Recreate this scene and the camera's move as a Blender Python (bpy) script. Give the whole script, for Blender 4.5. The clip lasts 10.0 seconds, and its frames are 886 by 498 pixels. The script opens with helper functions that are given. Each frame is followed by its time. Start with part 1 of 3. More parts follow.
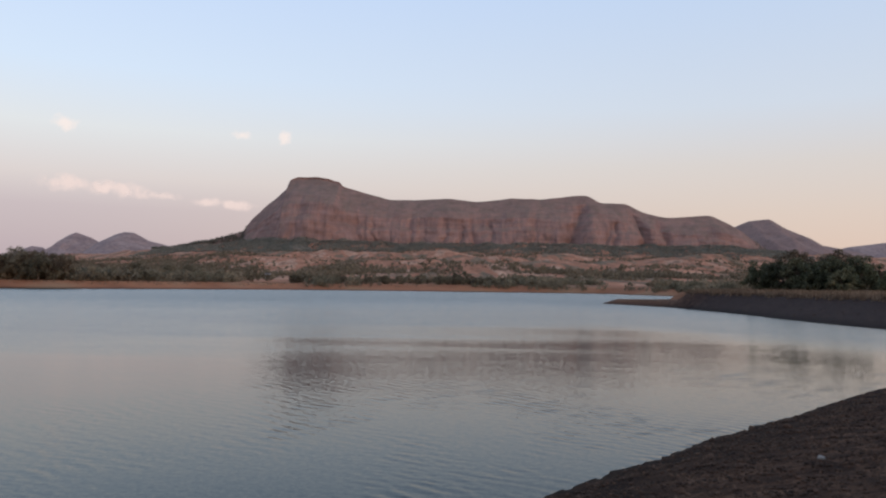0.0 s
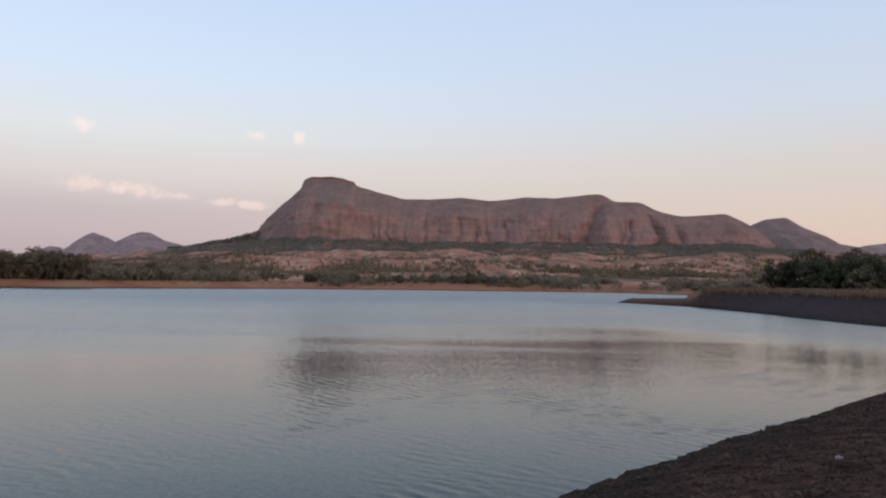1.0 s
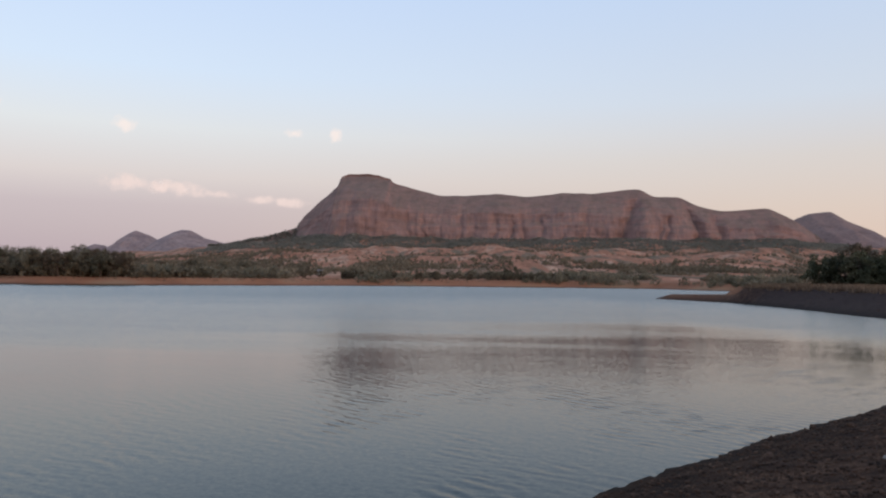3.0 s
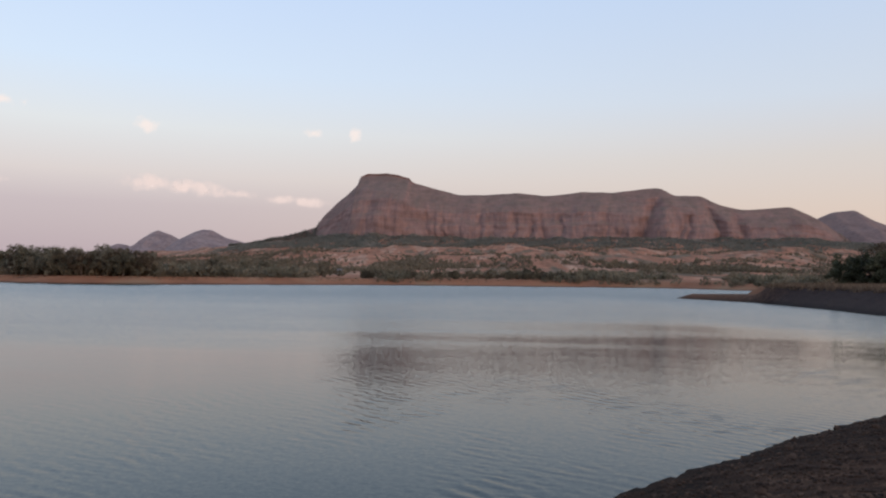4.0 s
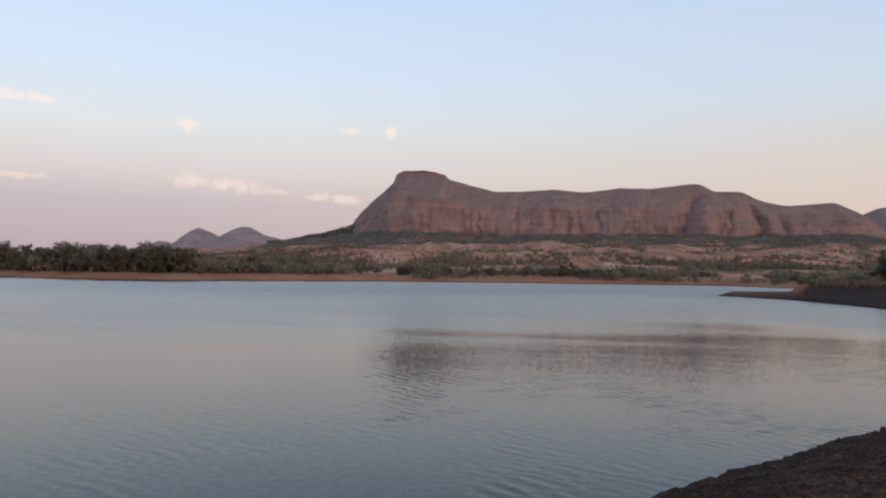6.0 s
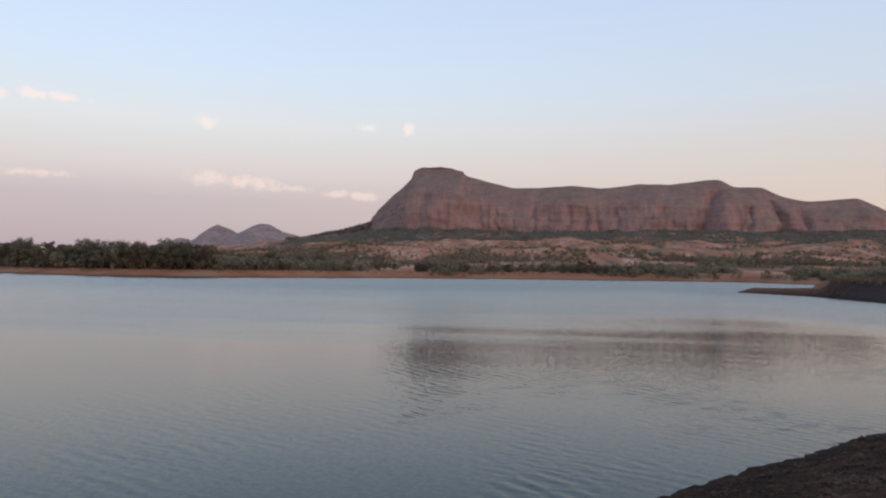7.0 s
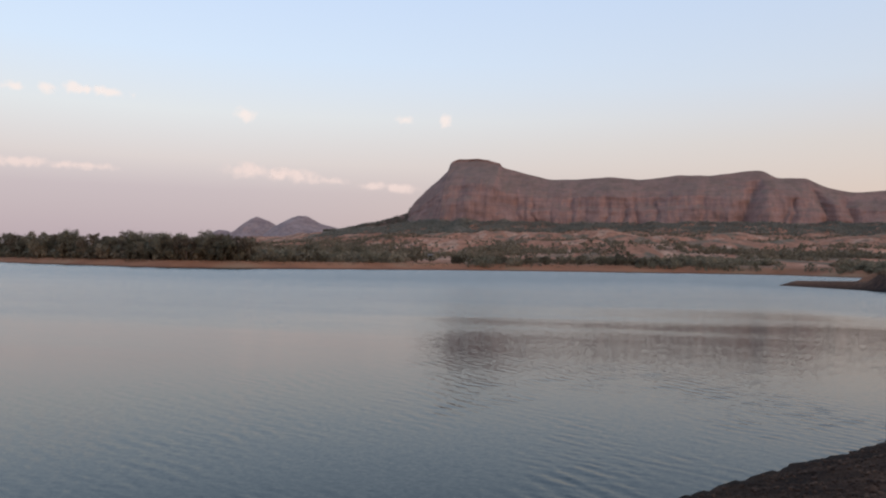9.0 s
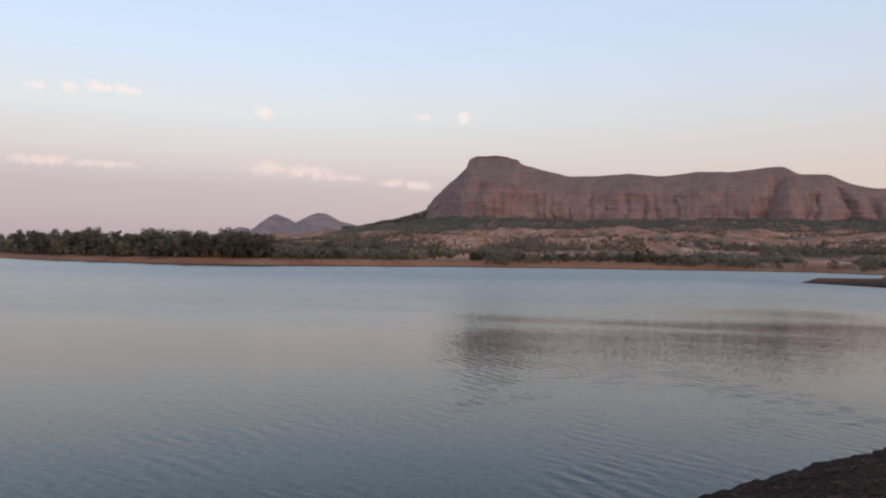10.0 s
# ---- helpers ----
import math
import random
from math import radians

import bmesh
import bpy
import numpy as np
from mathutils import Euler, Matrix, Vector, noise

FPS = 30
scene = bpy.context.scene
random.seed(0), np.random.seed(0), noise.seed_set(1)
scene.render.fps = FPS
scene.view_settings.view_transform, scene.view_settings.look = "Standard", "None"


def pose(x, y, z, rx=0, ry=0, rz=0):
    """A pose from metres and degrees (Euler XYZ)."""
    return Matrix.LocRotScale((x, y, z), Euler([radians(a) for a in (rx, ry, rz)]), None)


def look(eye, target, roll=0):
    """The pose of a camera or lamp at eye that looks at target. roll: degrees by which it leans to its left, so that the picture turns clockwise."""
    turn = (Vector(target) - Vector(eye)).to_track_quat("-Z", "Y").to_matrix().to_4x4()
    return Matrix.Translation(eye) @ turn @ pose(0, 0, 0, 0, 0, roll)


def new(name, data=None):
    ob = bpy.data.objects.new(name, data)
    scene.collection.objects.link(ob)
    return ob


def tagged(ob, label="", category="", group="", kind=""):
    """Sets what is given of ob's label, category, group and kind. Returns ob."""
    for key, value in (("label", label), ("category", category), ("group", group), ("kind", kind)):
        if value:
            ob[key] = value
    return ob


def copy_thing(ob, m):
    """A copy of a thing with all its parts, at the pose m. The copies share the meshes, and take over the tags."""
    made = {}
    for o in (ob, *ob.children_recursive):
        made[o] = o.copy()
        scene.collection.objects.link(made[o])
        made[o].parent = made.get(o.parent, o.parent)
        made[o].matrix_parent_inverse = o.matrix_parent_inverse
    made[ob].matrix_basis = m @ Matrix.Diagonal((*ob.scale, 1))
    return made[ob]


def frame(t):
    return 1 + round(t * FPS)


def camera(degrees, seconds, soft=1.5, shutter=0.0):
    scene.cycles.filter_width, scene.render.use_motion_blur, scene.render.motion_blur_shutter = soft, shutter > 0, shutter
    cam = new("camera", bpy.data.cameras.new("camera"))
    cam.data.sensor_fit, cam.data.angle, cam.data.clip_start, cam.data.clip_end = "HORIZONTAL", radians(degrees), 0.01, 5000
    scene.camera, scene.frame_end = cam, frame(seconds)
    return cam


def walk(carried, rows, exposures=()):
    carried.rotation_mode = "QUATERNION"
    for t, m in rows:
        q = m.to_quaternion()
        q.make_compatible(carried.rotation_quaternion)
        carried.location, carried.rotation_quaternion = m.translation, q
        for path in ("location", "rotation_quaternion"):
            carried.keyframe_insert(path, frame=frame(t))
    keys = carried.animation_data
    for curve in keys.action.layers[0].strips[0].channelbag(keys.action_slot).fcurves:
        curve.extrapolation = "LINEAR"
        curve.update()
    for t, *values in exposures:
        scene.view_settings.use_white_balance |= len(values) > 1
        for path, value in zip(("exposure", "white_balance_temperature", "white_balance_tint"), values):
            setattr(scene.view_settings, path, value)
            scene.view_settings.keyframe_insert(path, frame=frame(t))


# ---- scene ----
# ---------- camera: one slow turn to the left from a standpoint on the stony bank ----------
cam = camera(59.98, 10.0, soft=2.2)
walk(cam, [
    (0.0, pose(0.000, 0, 3, 92.560, -0.900, 0.002)),
    (0.5, pose(-0.002, 0, 3, 92.512, -0.846, 0.502)),
    (1.0, pose(-0.003, 0, 3, 92.481, -0.838, 1.042)),
    (1.5, pose(-0.005, 0, 3, 92.408, -0.798, 1.607)),
    (2.0, pose(-0.006, 0, 3, 92.301, -0.804, 2.318)),
    (2.5, pose(-0.007, 0, 3, 92.221, -0.750, 3.031)),
    (4.0, pose(-0.012, 0, 3, 92.113, -0.722, 5.194)),
    (4.5, pose(-0.013, 0, 3, 92.063, -0.767, 5.860)),
    (5.0, pose(-0.015, 0, 3, 91.991, -0.787, 6.615)),
    (5.5, pose(-0.017, 0, 3, 91.939, -0.796, 7.235)),
    (7.0, pose(-0.021, 0, 3, 91.568, -0.758, 9.202)),
    (7.5, pose(-0.022, 0, 3, 91.442, -0.749, 9.796)),
    (8.0, pose(-0.024, 0, 3, 91.278, -0.799, 10.489)),
    (8.5, pose(-0.026, 0, 3, 91.114, -0.819, 11.167)),
    (9.0, pose(-0.027, 0, 3, 90.925, -0.872, 11.926)),
    (9.5, pose(-0.029, 0, 3, 90.766, -0.909, 12.625)),
    (10.0, pose(-0.030, 0, 3, 90.684, -0.876, 13.301)),
])

# ---------- world: evening sky, mauve at the horizon, peach towards the set sun on the right ----------
SUN_AZ, SUN_EL = 132.0, 4.0
world = bpy.data.worlds.new("evening_sky")
scene.world = world
world.use_nodes = True
wn, wl = world.node_tree.nodes, world.node_tree.links
wn.clear()


def node(nodes, kind, **values):
    n = nodes.new(kind)
    for k, v in values.items():
        n.inputs[k.replace("_", " ")].default_value = v
    return n


def ramp(nodes, stops, smooth=False):
    r = nodes.new("ShaderNodeValToRGB")
    r.color_ramp.interpolation = "EASE" if smooth else "LINEAR"
    e = r.color_ramp.elements
    while len(e) < len(stops):
        e.new(0.5)
    for i, (p, c) in enumerate(stops):
        e[i].position = p
        e[i].color = (*c, 1) if len(c) == 3 else c
    return r


coord = wn.new("ShaderNodeTexCoord")
sep = wn.new("ShaderNodeSeparateXYZ")
wl.new(coord.outputs["Generated"], sep.inputs[0])
cool = ramp(wn, [(0.0, (.43, .358, .417)), (.04, (.475, .397, .46)), (.085, (.535, .45, .50)), (.122, (.68, .605, .61)),
                 (.18, (.735, .752, .78)), (.25, (.655, .77, .935)), (.36, (.57, .705, .95)), (.6, (.40, .50, .68)), (1.0, (.23, .32, .47))])
warm = ramp(wn, [(0.0, (.66, .475, .405)), (.045, (.705, .54, .47)), (.09, (.705, .58, .52)), (.15, (.68, .625, .605)),
                 (.22, (.625, .685, .785)), (.36, (.53, .655, .87)), (.6, (.40, .50, .66)), (1.0, (.23, .32, .47))])
side = wn.new("ShaderNodeMapRange")
side.interpolation_type = "SMOOTHSTEP"
side.inputs["From Min"].default_value, side.inputs["From Max"].default_value = -.62, .5
wl.new(sep.outputs["X"], side.inputs["Value"])
wl.new(sep.outputs["Z"], cool.inputs[0])
wl.new(sep.outputs["Z"], warm.inputs[0])
mixs = wn.new("ShaderNodeMixRGB")
wl.new(side.outputs[0], mixs.inputs[0])
wl.new(cool.outputs[0], mixs.inputs[1])
wl.new(warm.outputs[0], mixs.inputs[2])
sky = wn.new("ShaderNodeTexSky")
sky.sky_type = "NISHITA"
sky.sun_disc = False
sky.sun_elevation, sky.sun_rotation = radians(SUN_EL), radians(SUN_AZ)
bg1 = wn.new("ShaderNodeBackground")
bg1.inputs["Strength"].default_value = 0.98
bg2 = wn.new("ShaderNodeBackground")
bg2.inputs["Strength"].default_value = 0.02
adds = wn.new("ShaderNodeAddShader")
wout = wn.new("ShaderNodeOutputWorld")
wl.new(mixs.outputs[0], bg1.inputs[0])
wl.new(sky.outputs[0], bg2.inputs[0])
wl.new(bg1.outputs[0], adds.inputs[0])
wl.new(bg2.outputs[0], adds.inputs[1])
wl.new(adds.outputs[0], wout.inputs[0])

sun = new("sun", bpy.data.lights.new("sun", "SUN"))
sun.data.energy, sun.data.angle, sun.data.color = 0.75, radians(14), (1.0, .70, .55)
sd = Vector((math.sin(radians(SUN_AZ)) * math.cos(radians(SUN_EL + 6)), math.cos(radians(SUN_AZ)) * math.cos(radians(SUN_EL + 6)), math.sin(radians(SUN_EL + 6))))
sun.matrix_world = look(sd * 100, (0, 0, 0))
scene.view_settings.exposure = 0.0


# ---------- materials ----------
def material(name, stops, scale=1.0, stretch=(1, 1, 1), rough=.9, bump=0.0, bump_scale=4.0, detail=6, fine=0.0, fine_scale=30.0, spec=.3, per_piece=0.0, leaf=0.0):
    """Noise-driven colour stops, a finer grain over them, and relief."""
    m = bpy.data.materials.new(name)
    m.use_nodes = True
    nt = m.node_tree
    n, l = nt.nodes, nt.links
    b = n["Principled BSDF"]
    b.inputs["Roughness"].default_value = rough
    b.inputs["Specular IOR Level"].default_value = spec
    geo = n.new("ShaderNodeNewGeometry")
    mp = n.new("ShaderNodeMapping")
    mp.inputs["Scale"].default_value = stretch
    l.new(geo.outputs["Position"], mp.inputs[0])
    tex = node(n, "ShaderNodeTexNoise", Scale=scale, Detail=detail, Roughness=.6)
    l.new(mp.outputs[0], tex.inputs["Vector"])
    r = ramp(n, stops)
    l.new(tex.outputs["Fac"], r.inputs[0])
    col = r.outputs[0]
    if fine:
        ft = node(n, "ShaderNodeTexNoise", Scale=fine_scale, Detail=3.0)
        l.new(mp.outputs[0], ft.inputs["Vector"])
        mr = node(n, "ShaderNodeMapRange", From_Min=.3, From_Max=.7, To_Min=1 - fine, To_Max=1 + fine)
        l.new(ft.outputs["Fac"], mr.inputs["Value"])
        mx = n.new("ShaderNodeMixRGB")
        mx.blend_type = "MULTIPLY"
        mx.inputs[0].default_value = 1
        l.new(col, mx.inputs[1])
        l.new(mr.outputs[0], mx.inputs[2])
        col = mx.outputs[0]
    if per_piece:
        mr = node(n, "ShaderNodeMapRange", To_Min=1 - per_piece, To_Max=1 + per_piece)
        l.new(geo.outputs["Random Per Island"], mr.inputs["Value"])
        mx = n.new("ShaderNodeMixRGB")
        mx.blend_type = "MULTIPLY"
        mx.inputs[0].default_value = 1
        l.new(col, mx.inputs[1])
        l.new(mr.outputs[0], mx.inputs[2])
        col = mx.outputs[0]
    l.new(col, b.inputs["Base Color"])
    if leaf:
        oi = n.new("ShaderNodeObjectInfo")
        mr = node(n, "ShaderNodeMapRange", To_Min=.72, To_Max=1.35)
        l.new(oi.outputs["Random"], mr.inputs["Value"])
        mx = n.new("ShaderNodeMixRGB")
        mx.blend_type = "MULTIPLY"
        mx.inputs[0].default_value = 1
        l.new(col, mx.inputs[1])
        l.new(mr.outputs[0], mx.inputs[2])
        col = mx.outputs[0]
        l.new(col, b.inputs["Base Color"])
        tl = n.new("ShaderNodeBsdfTranslucent")
        l.new(col, tl.inputs["Color"])
        mxs = node(n, "ShaderNodeMixShader", Fac=leaf)
        l.new(b.outputs[0], mxs.inputs[1])
        l.new(tl.outputs[0], mxs.inputs[2])
        l.new(mxs.outputs[0], n["Material Output"].inputs[0])
    if bump:
        bt = node(n, "ShaderNodeTexNoise", Scale=bump_scale, Detail=5.0)
        l.new(mp.outputs[0], bt.inputs["Vector"])
        bm_ = node(n, "ShaderNodeBump", Strength=1.0, Distance=bump)
        l.new(bt.outputs["Fac"], bm_.inputs["Height"])
        l.new(bm_.outputs[0], b.inputs["Normal"])
    return m


M_TALUS = material("scrubby_talus", [(.35, (.13, .115, .088)), (.5, (.165, .14, .107)), (.66, (.24, .175, .135))], scale=.02, bump=1.5, bump_scale=.2, fine=.25, fine_scale=.1)
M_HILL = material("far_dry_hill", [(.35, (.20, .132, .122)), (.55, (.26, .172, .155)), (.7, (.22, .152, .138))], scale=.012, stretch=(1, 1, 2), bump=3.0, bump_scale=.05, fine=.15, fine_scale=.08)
# Paler and mauver than M_HILL: distance haze is put into this colour.
M_HILL_FAR = material("hazed_far_hill", [(.35, (.25, .18, .178)), (.55, (.325, .235, .222)), (.68, (.40, .29, .265))], scale=.012, stretch=(1, 1, 2), bump=3.0, bump_scale=.05, fine=.2, fine_scale=.06)
# Dry scrub, its base colour raised to stand in for haze over the plain.
M_SCRUB = material("hazed_dry_scrub", [(.33, (.128, .112, .078)), (.5, (.185, .153, .106)), (.68, (.25, .195, .136))], scale=.06, fine=.2, fine_scale=.5, per_piece=.15, leaf=0.4)
# Grey-green lightened well past real foliage; the haze before the cliffs is in it.
M_WOODS = material("hazed_hill_scrub", [(.33, (.158, .154, .128)), (.5, (.205, .196, .163)), (.68, (.25, .222, .182))], scale=.03, fine=.15, fine_scale=.5, per_piece=.14, leaf=.5)
# Leaves across the lake, lightened in colour for the haze in between.
M_LEAF_FAR = material("hazed_shore_leaves", [(.33, (.115, .106, .072)), (.5, (.185, .162, .112)), (.68, (.26, .208, .145))], scale=.10, fine=.2, fine_scale=1.0, per_piece=.16, rough=.7, leaf=.5)
M_LEAF = material("dark_green_leaves", [(.3, (.052, .060, .034)), (.5, (.086, .088, .048)), (.7, (.135, .12, .068))], scale=.25, fine=.2, fine_scale=2.0, per_piece=.4, rough=.6, leaf=0.12)
M_LEAF_DRY = material("dry_olive_leaves", [(.3, (.105, .080, .056)), (.5, (.150, .115, .078)), (.7, (.20, .150, .102))], scale=.3, fine=.2, fine_scale=2.0, per_piece=.4, rough=.7, leaf=.4)
M_LEAF_OLIVE = material("olive_green_leaves", [(.3, (.075, .076, .042)), (.5, (.115, .108, .060)), (.7, (.165, .14, .084))], scale=.25, fine=.2, fine_scale=2.0, per_piece=.35, rough=.65, leaf=.25)
M_BARK = material("brown_bark", [(.35, (.06, .045, .035)), (.65, (.12, .09, .07))], scale=3, stretch=(3, 3, .6), bump=.02, bump_scale=8)
M_GRASS = material("dry_brown_grass", [(.3, (.17, .115, .078)), (.55, (.25, .17, .115)), (.75, (.17, .13, .085))], scale=.6, per_piece=.4, rough=.8, leaf=0.3)
M_STONE = material("dark_basalt_stone", [(.3, (.022, .012, .009)), (.5, (.060, .032, .021)), (.75, (.13, .076, .050))], scale=2.5, bump=.01, bump_scale=14, fine=.2, fine_scale=30, per_piece=.5, rough=.85)
M_PALE = material("pale_stone", [(.3, (.20, .18, .165)), (.7, (.32, .29, .27))], scale=9, bump=.005, bump_scale=30, rough=.8)
M_WALL = material("whitewashed_wall", [(.3, (.62, .60, .57)), (.7, (.74, .72, .69))], scale=.8, fine=.06, fine_scale=6)
M_ROOF = material("tin_roof", [(.3, (.22, .20, .20)), (.7, (.34, .31, .30))], scale=1.2, rough=.6)
M_DOOR = material("dark_wood_door", [(.3, (.05, .04, .035)), (.7, (.09, .07, .06))], scale=3)


def cliff_material():
    """Bedded basalt: pale and dark beds, rusty water streaks, dry grass wherever a ledge is flat enough to hold soil."""
    m = bpy.data.materials.new("weathered_basalt_cliff")
    m.use_nodes = True
    n, l = m.node_tree.nodes, m.node_tree.links
    b = n["Principled BSDF"]
    b.inputs["Roughness"].default_value = .95
    b.inputs["Specular IOR Level"].default_value = .15
    geo = n.new("ShaderNodeNewGeometry")

    def tex(stretch, scale, detail=5.0, rough=.55):
        mp = n.new("ShaderNodeMapping")
        mp.inputs["Scale"].default_value = stretch
        l.new(geo.outputs["Position"], mp.inputs[0])
        t = node(n, "ShaderNodeTexNoise", Scale=scale, Detail=detail, Roughness=rough)
        l.new(mp.outputs[0], t.inputs["Vector"])
        return t.outputs["Fac"]

    def mix(fac, a, c, kind="MIX"):
        q = n.new("ShaderNodeMixRGB")
        q.blend_type = kind
        for k, v in enumerate((fac, a, c)):
            if isinstance(v, (int, float)):
                q.inputs[k].default_value = v if k == 0 else (v, v, v, 1)
            elif isinstance(v, tuple):
                q.inputs[k].default_value = (*v, 1)
            else:
                l.new(v, q.inputs[k])
        return q.outputs[0]

    def band(v, a, c, lo, hi):
        q = node(n, "ShaderNodeMapRange", From_Min=a, From_Max=c, To_Min=lo, To_Max=hi)
        l.new(v, q.inputs["Value"])
        return q.outputs[0]

    rock = ramp(n, [(.30, (.218, .144, .135)), (.45, (.278, .177, .160)), (.56, (.318, .198, .176)), (.70, (.252, .170, .154))])
    l.new(tex((1, .6, 1.4), .012, 6.0, .6), rock.inputs[0])
    beds = mix(1.0, rock.outputs[0], band(tex((.05, .05, 1), .085, 4.0, .6), .34, .66, .88, 1.12), "MULTIPLY")
    streaks = mix(1.0, beds, band(tex((1, 1, .10), .055, 4.0, .6), .36, .62, .86, 1.08), "MULTIPLY")
    pale = mix(band(tex((.5, .5, 1.2), .05, 5.0, .65), .60, .70, 0, .45), streaks, (.43, .28, .235))
    grass = ramp(n, [(.36, (.18, .135, .112)), (.5, (.225, .165, .137)), (.64, (.27, .185, .155))])
    l.new(tex((1, .6, 1.6), .035, 5.0, .6), grass.inputs[0])
    sp = n.new("ShaderNodeSeparateXYZ")
    l.new(geo.outputs["Normal"], sp.inputs[0])
    ragged = n.new("ShaderNodeMath")
    l.new(sp.outputs["Z"], ragged.inputs[0])
    l.new(band(tex((1, .6, 1.6), .03, 5.0, .65), .3, .7, -.2, .2), ragged.inputs[1])
    col = mix(band(ragged.outputs[0], .38, .92, 0, .9), pale, grass.outputs[0])
    l.new(col, b.inputs["Base Color"])
    bp = node(n, "ShaderNodeBump", Strength=1.0, Distance=2.2)
    l.new(tex((1, 1, 1.6), .06, 6.0, .65), bp.inputs["Height"])
    l.new(bp.outputs[0], b.inputs["Normal"])
    return m


M_CLIFF = cliff_material()


def ground_material():
    m = bpy.data.materials.new("ground_soil_and_stones")
    m.use_nodes = True
    n, l = m.node_tree.nodes, m.node_tree.links
    b = n["Principled BSDF"]
    b.inputs["Roughness"].default_value = .95
    b.inputs["Specular IOR Level"].default_value = .15
    geo = n.new("ShaderNodeNewGeometry")
    sp = n.new("ShaderNodeSeparateXYZ")
    l.new(geo.outputs["Position"], sp.inputs[0])
    # far land: red earth, pale dry terraces, olive scrub floor
    mp = n.new("ShaderNodeMapping")
    mp.inputs["Scale"].default_value = (1, .3, 1)
    l.new(geo.outputs["Position"], mp.inputs[0])
    mpt = n.new("ShaderNodeMapping")
    mpt.inputs["Scale"].default_value = (1, .18, 1.5)
    l.new(geo.outputs["Position"], mpt.inputs[0])
    t1 = node(n, "ShaderNodeTexNoise", Scale=.023, Detail=7.0, Roughness=.6)
    l.new(mpt.outputs[0], t1.inputs["Vector"])
    far = ramp(n, [(.37, (.185, .135, .088)), (.44, (.245, .150, .096)), (.465, (.35, .158, .095)), (.53, (.44, .192, .114)), (.575, (.47, .225, .138)), (.60, (.55, .345, .245)), (.625, (.40, .20, .13)), (.66, (.24, .148, .095))])
    l.new(t1.outputs["Fac"], far.inputs[0])
    # red earth of the far beach
    t2 = node(n, "ShaderNodeTexNoise", Scale=.05, Detail=6.0)
    l.new(geo.outputs["Position"], t2.inputs["Vector"])
    beach = ramp(n, [(.3, (.27, .115, .065)), (.5, (.38, .165, .090)), (.7, (.36, .21, .125))])
    l.new(t2.outputs["Fac"], beach.inputs[0])
    # dark stony bank
    t3 = node(n, "ShaderNodeTexNoise", Scale=1.5, Detail=12.0, Roughness=.8)
    l.new(geo.outputs["Position"], t3.inputs["Vector"])
    bank = ramp(n, [(.36, (.018, .010, .008)), (.46, (.052, .026, .017)), (.54, (.098, .050, .031)), (.64, (.18, .10, .064))])
    l.new(t3.outputs["Fac"], bank.inputs[0])
    low = node(n, "ShaderNodeMapRange", From_Min=2.0, From_Max=3.4)
    l.new(sp.outputs["Z"], low.inputs["Value"])
    mx1 = n.new("ShaderNodeMixRGB")
    l.new(low.outputs[0], mx1.inputs[0])
    l.new(beach.outputs[0], mx1.inputs[1])
    t5 = node(n, "ShaderNodeTexNoise", Scale=.11, Detail=5.0, Roughness=.65)
    l.new(mp.outputs[0], t5.inputs["Vector"])
    speck = node(n, "ShaderNodeMapRange", From_Min=.36, From_Max=.62, To_Min=.68, To_Max=1.18)
    l.new(t5.outputs["Fac"], speck.inputs["Value"])
    mx4 = n.new("ShaderNodeMixRGB")
    mx4.blend_type = "MULTIPLY"
    mx4.inputs[0].default_value = 1
    l.new(far.outputs[0], mx4.inputs[1])
    l.new(speck.outputs[0], mx4.inputs[2])
    l.new(mx4.outputs[0], mx1.inputs[2])
    dist = node(n, "ShaderNodeMapRange", From_Min=108.0, From_Max=158.0)
    l.new(sp.outputs["Y"], dist.inputs["Value"])
    mx2 = n.new("ShaderNodeMixRGB")
    l.new(dist.outputs[0], mx2.inputs[0])
    l.new(bank.outputs[0], mx2.inputs[1])
    l.new(mx1.outputs[0], mx2.inputs[2])
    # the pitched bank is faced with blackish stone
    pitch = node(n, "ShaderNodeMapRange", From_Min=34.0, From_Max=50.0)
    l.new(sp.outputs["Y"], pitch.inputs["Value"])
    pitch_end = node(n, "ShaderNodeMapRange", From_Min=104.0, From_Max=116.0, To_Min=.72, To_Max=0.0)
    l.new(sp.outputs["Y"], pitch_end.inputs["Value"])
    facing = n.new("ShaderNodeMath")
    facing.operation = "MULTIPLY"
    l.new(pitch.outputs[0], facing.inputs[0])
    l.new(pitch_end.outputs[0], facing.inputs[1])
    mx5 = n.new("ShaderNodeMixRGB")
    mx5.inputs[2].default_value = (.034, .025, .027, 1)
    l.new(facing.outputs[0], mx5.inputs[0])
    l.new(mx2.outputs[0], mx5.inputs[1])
    # wet strip along the waterline
    wet = node(n, "ShaderNodeMapRange", From_Min=.12, From_Max=.55, To_Min=.45, To_Max=1.0)
    l.new(sp.outputs["Z"], wet.inputs["Value"])
    mx3 = n.new("ShaderNodeMixRGB")
    mx3.blend_type = "MULTIPLY"
    mx3.inputs[0].default_value = 1
    l.new(mx5.outputs[0], mx3.inputs[1])
    l.new(wet.outputs[0], mx3.inputs[2])
    l.new(mx3.outputs[0], b.inputs["Base Color"])
    t4 = node(n, "ShaderNodeTexNoise", Scale=9.0, Detail=8.0, Roughness=.75)
    l.new(geo.outputs["Position"], t4.inputs["Vector"])
    bp = node(n, "ShaderNodeBump", Strength=1.0, Distance=.06)
    l.new(t4.outputs["Fac"], bp.inputs["Height"])
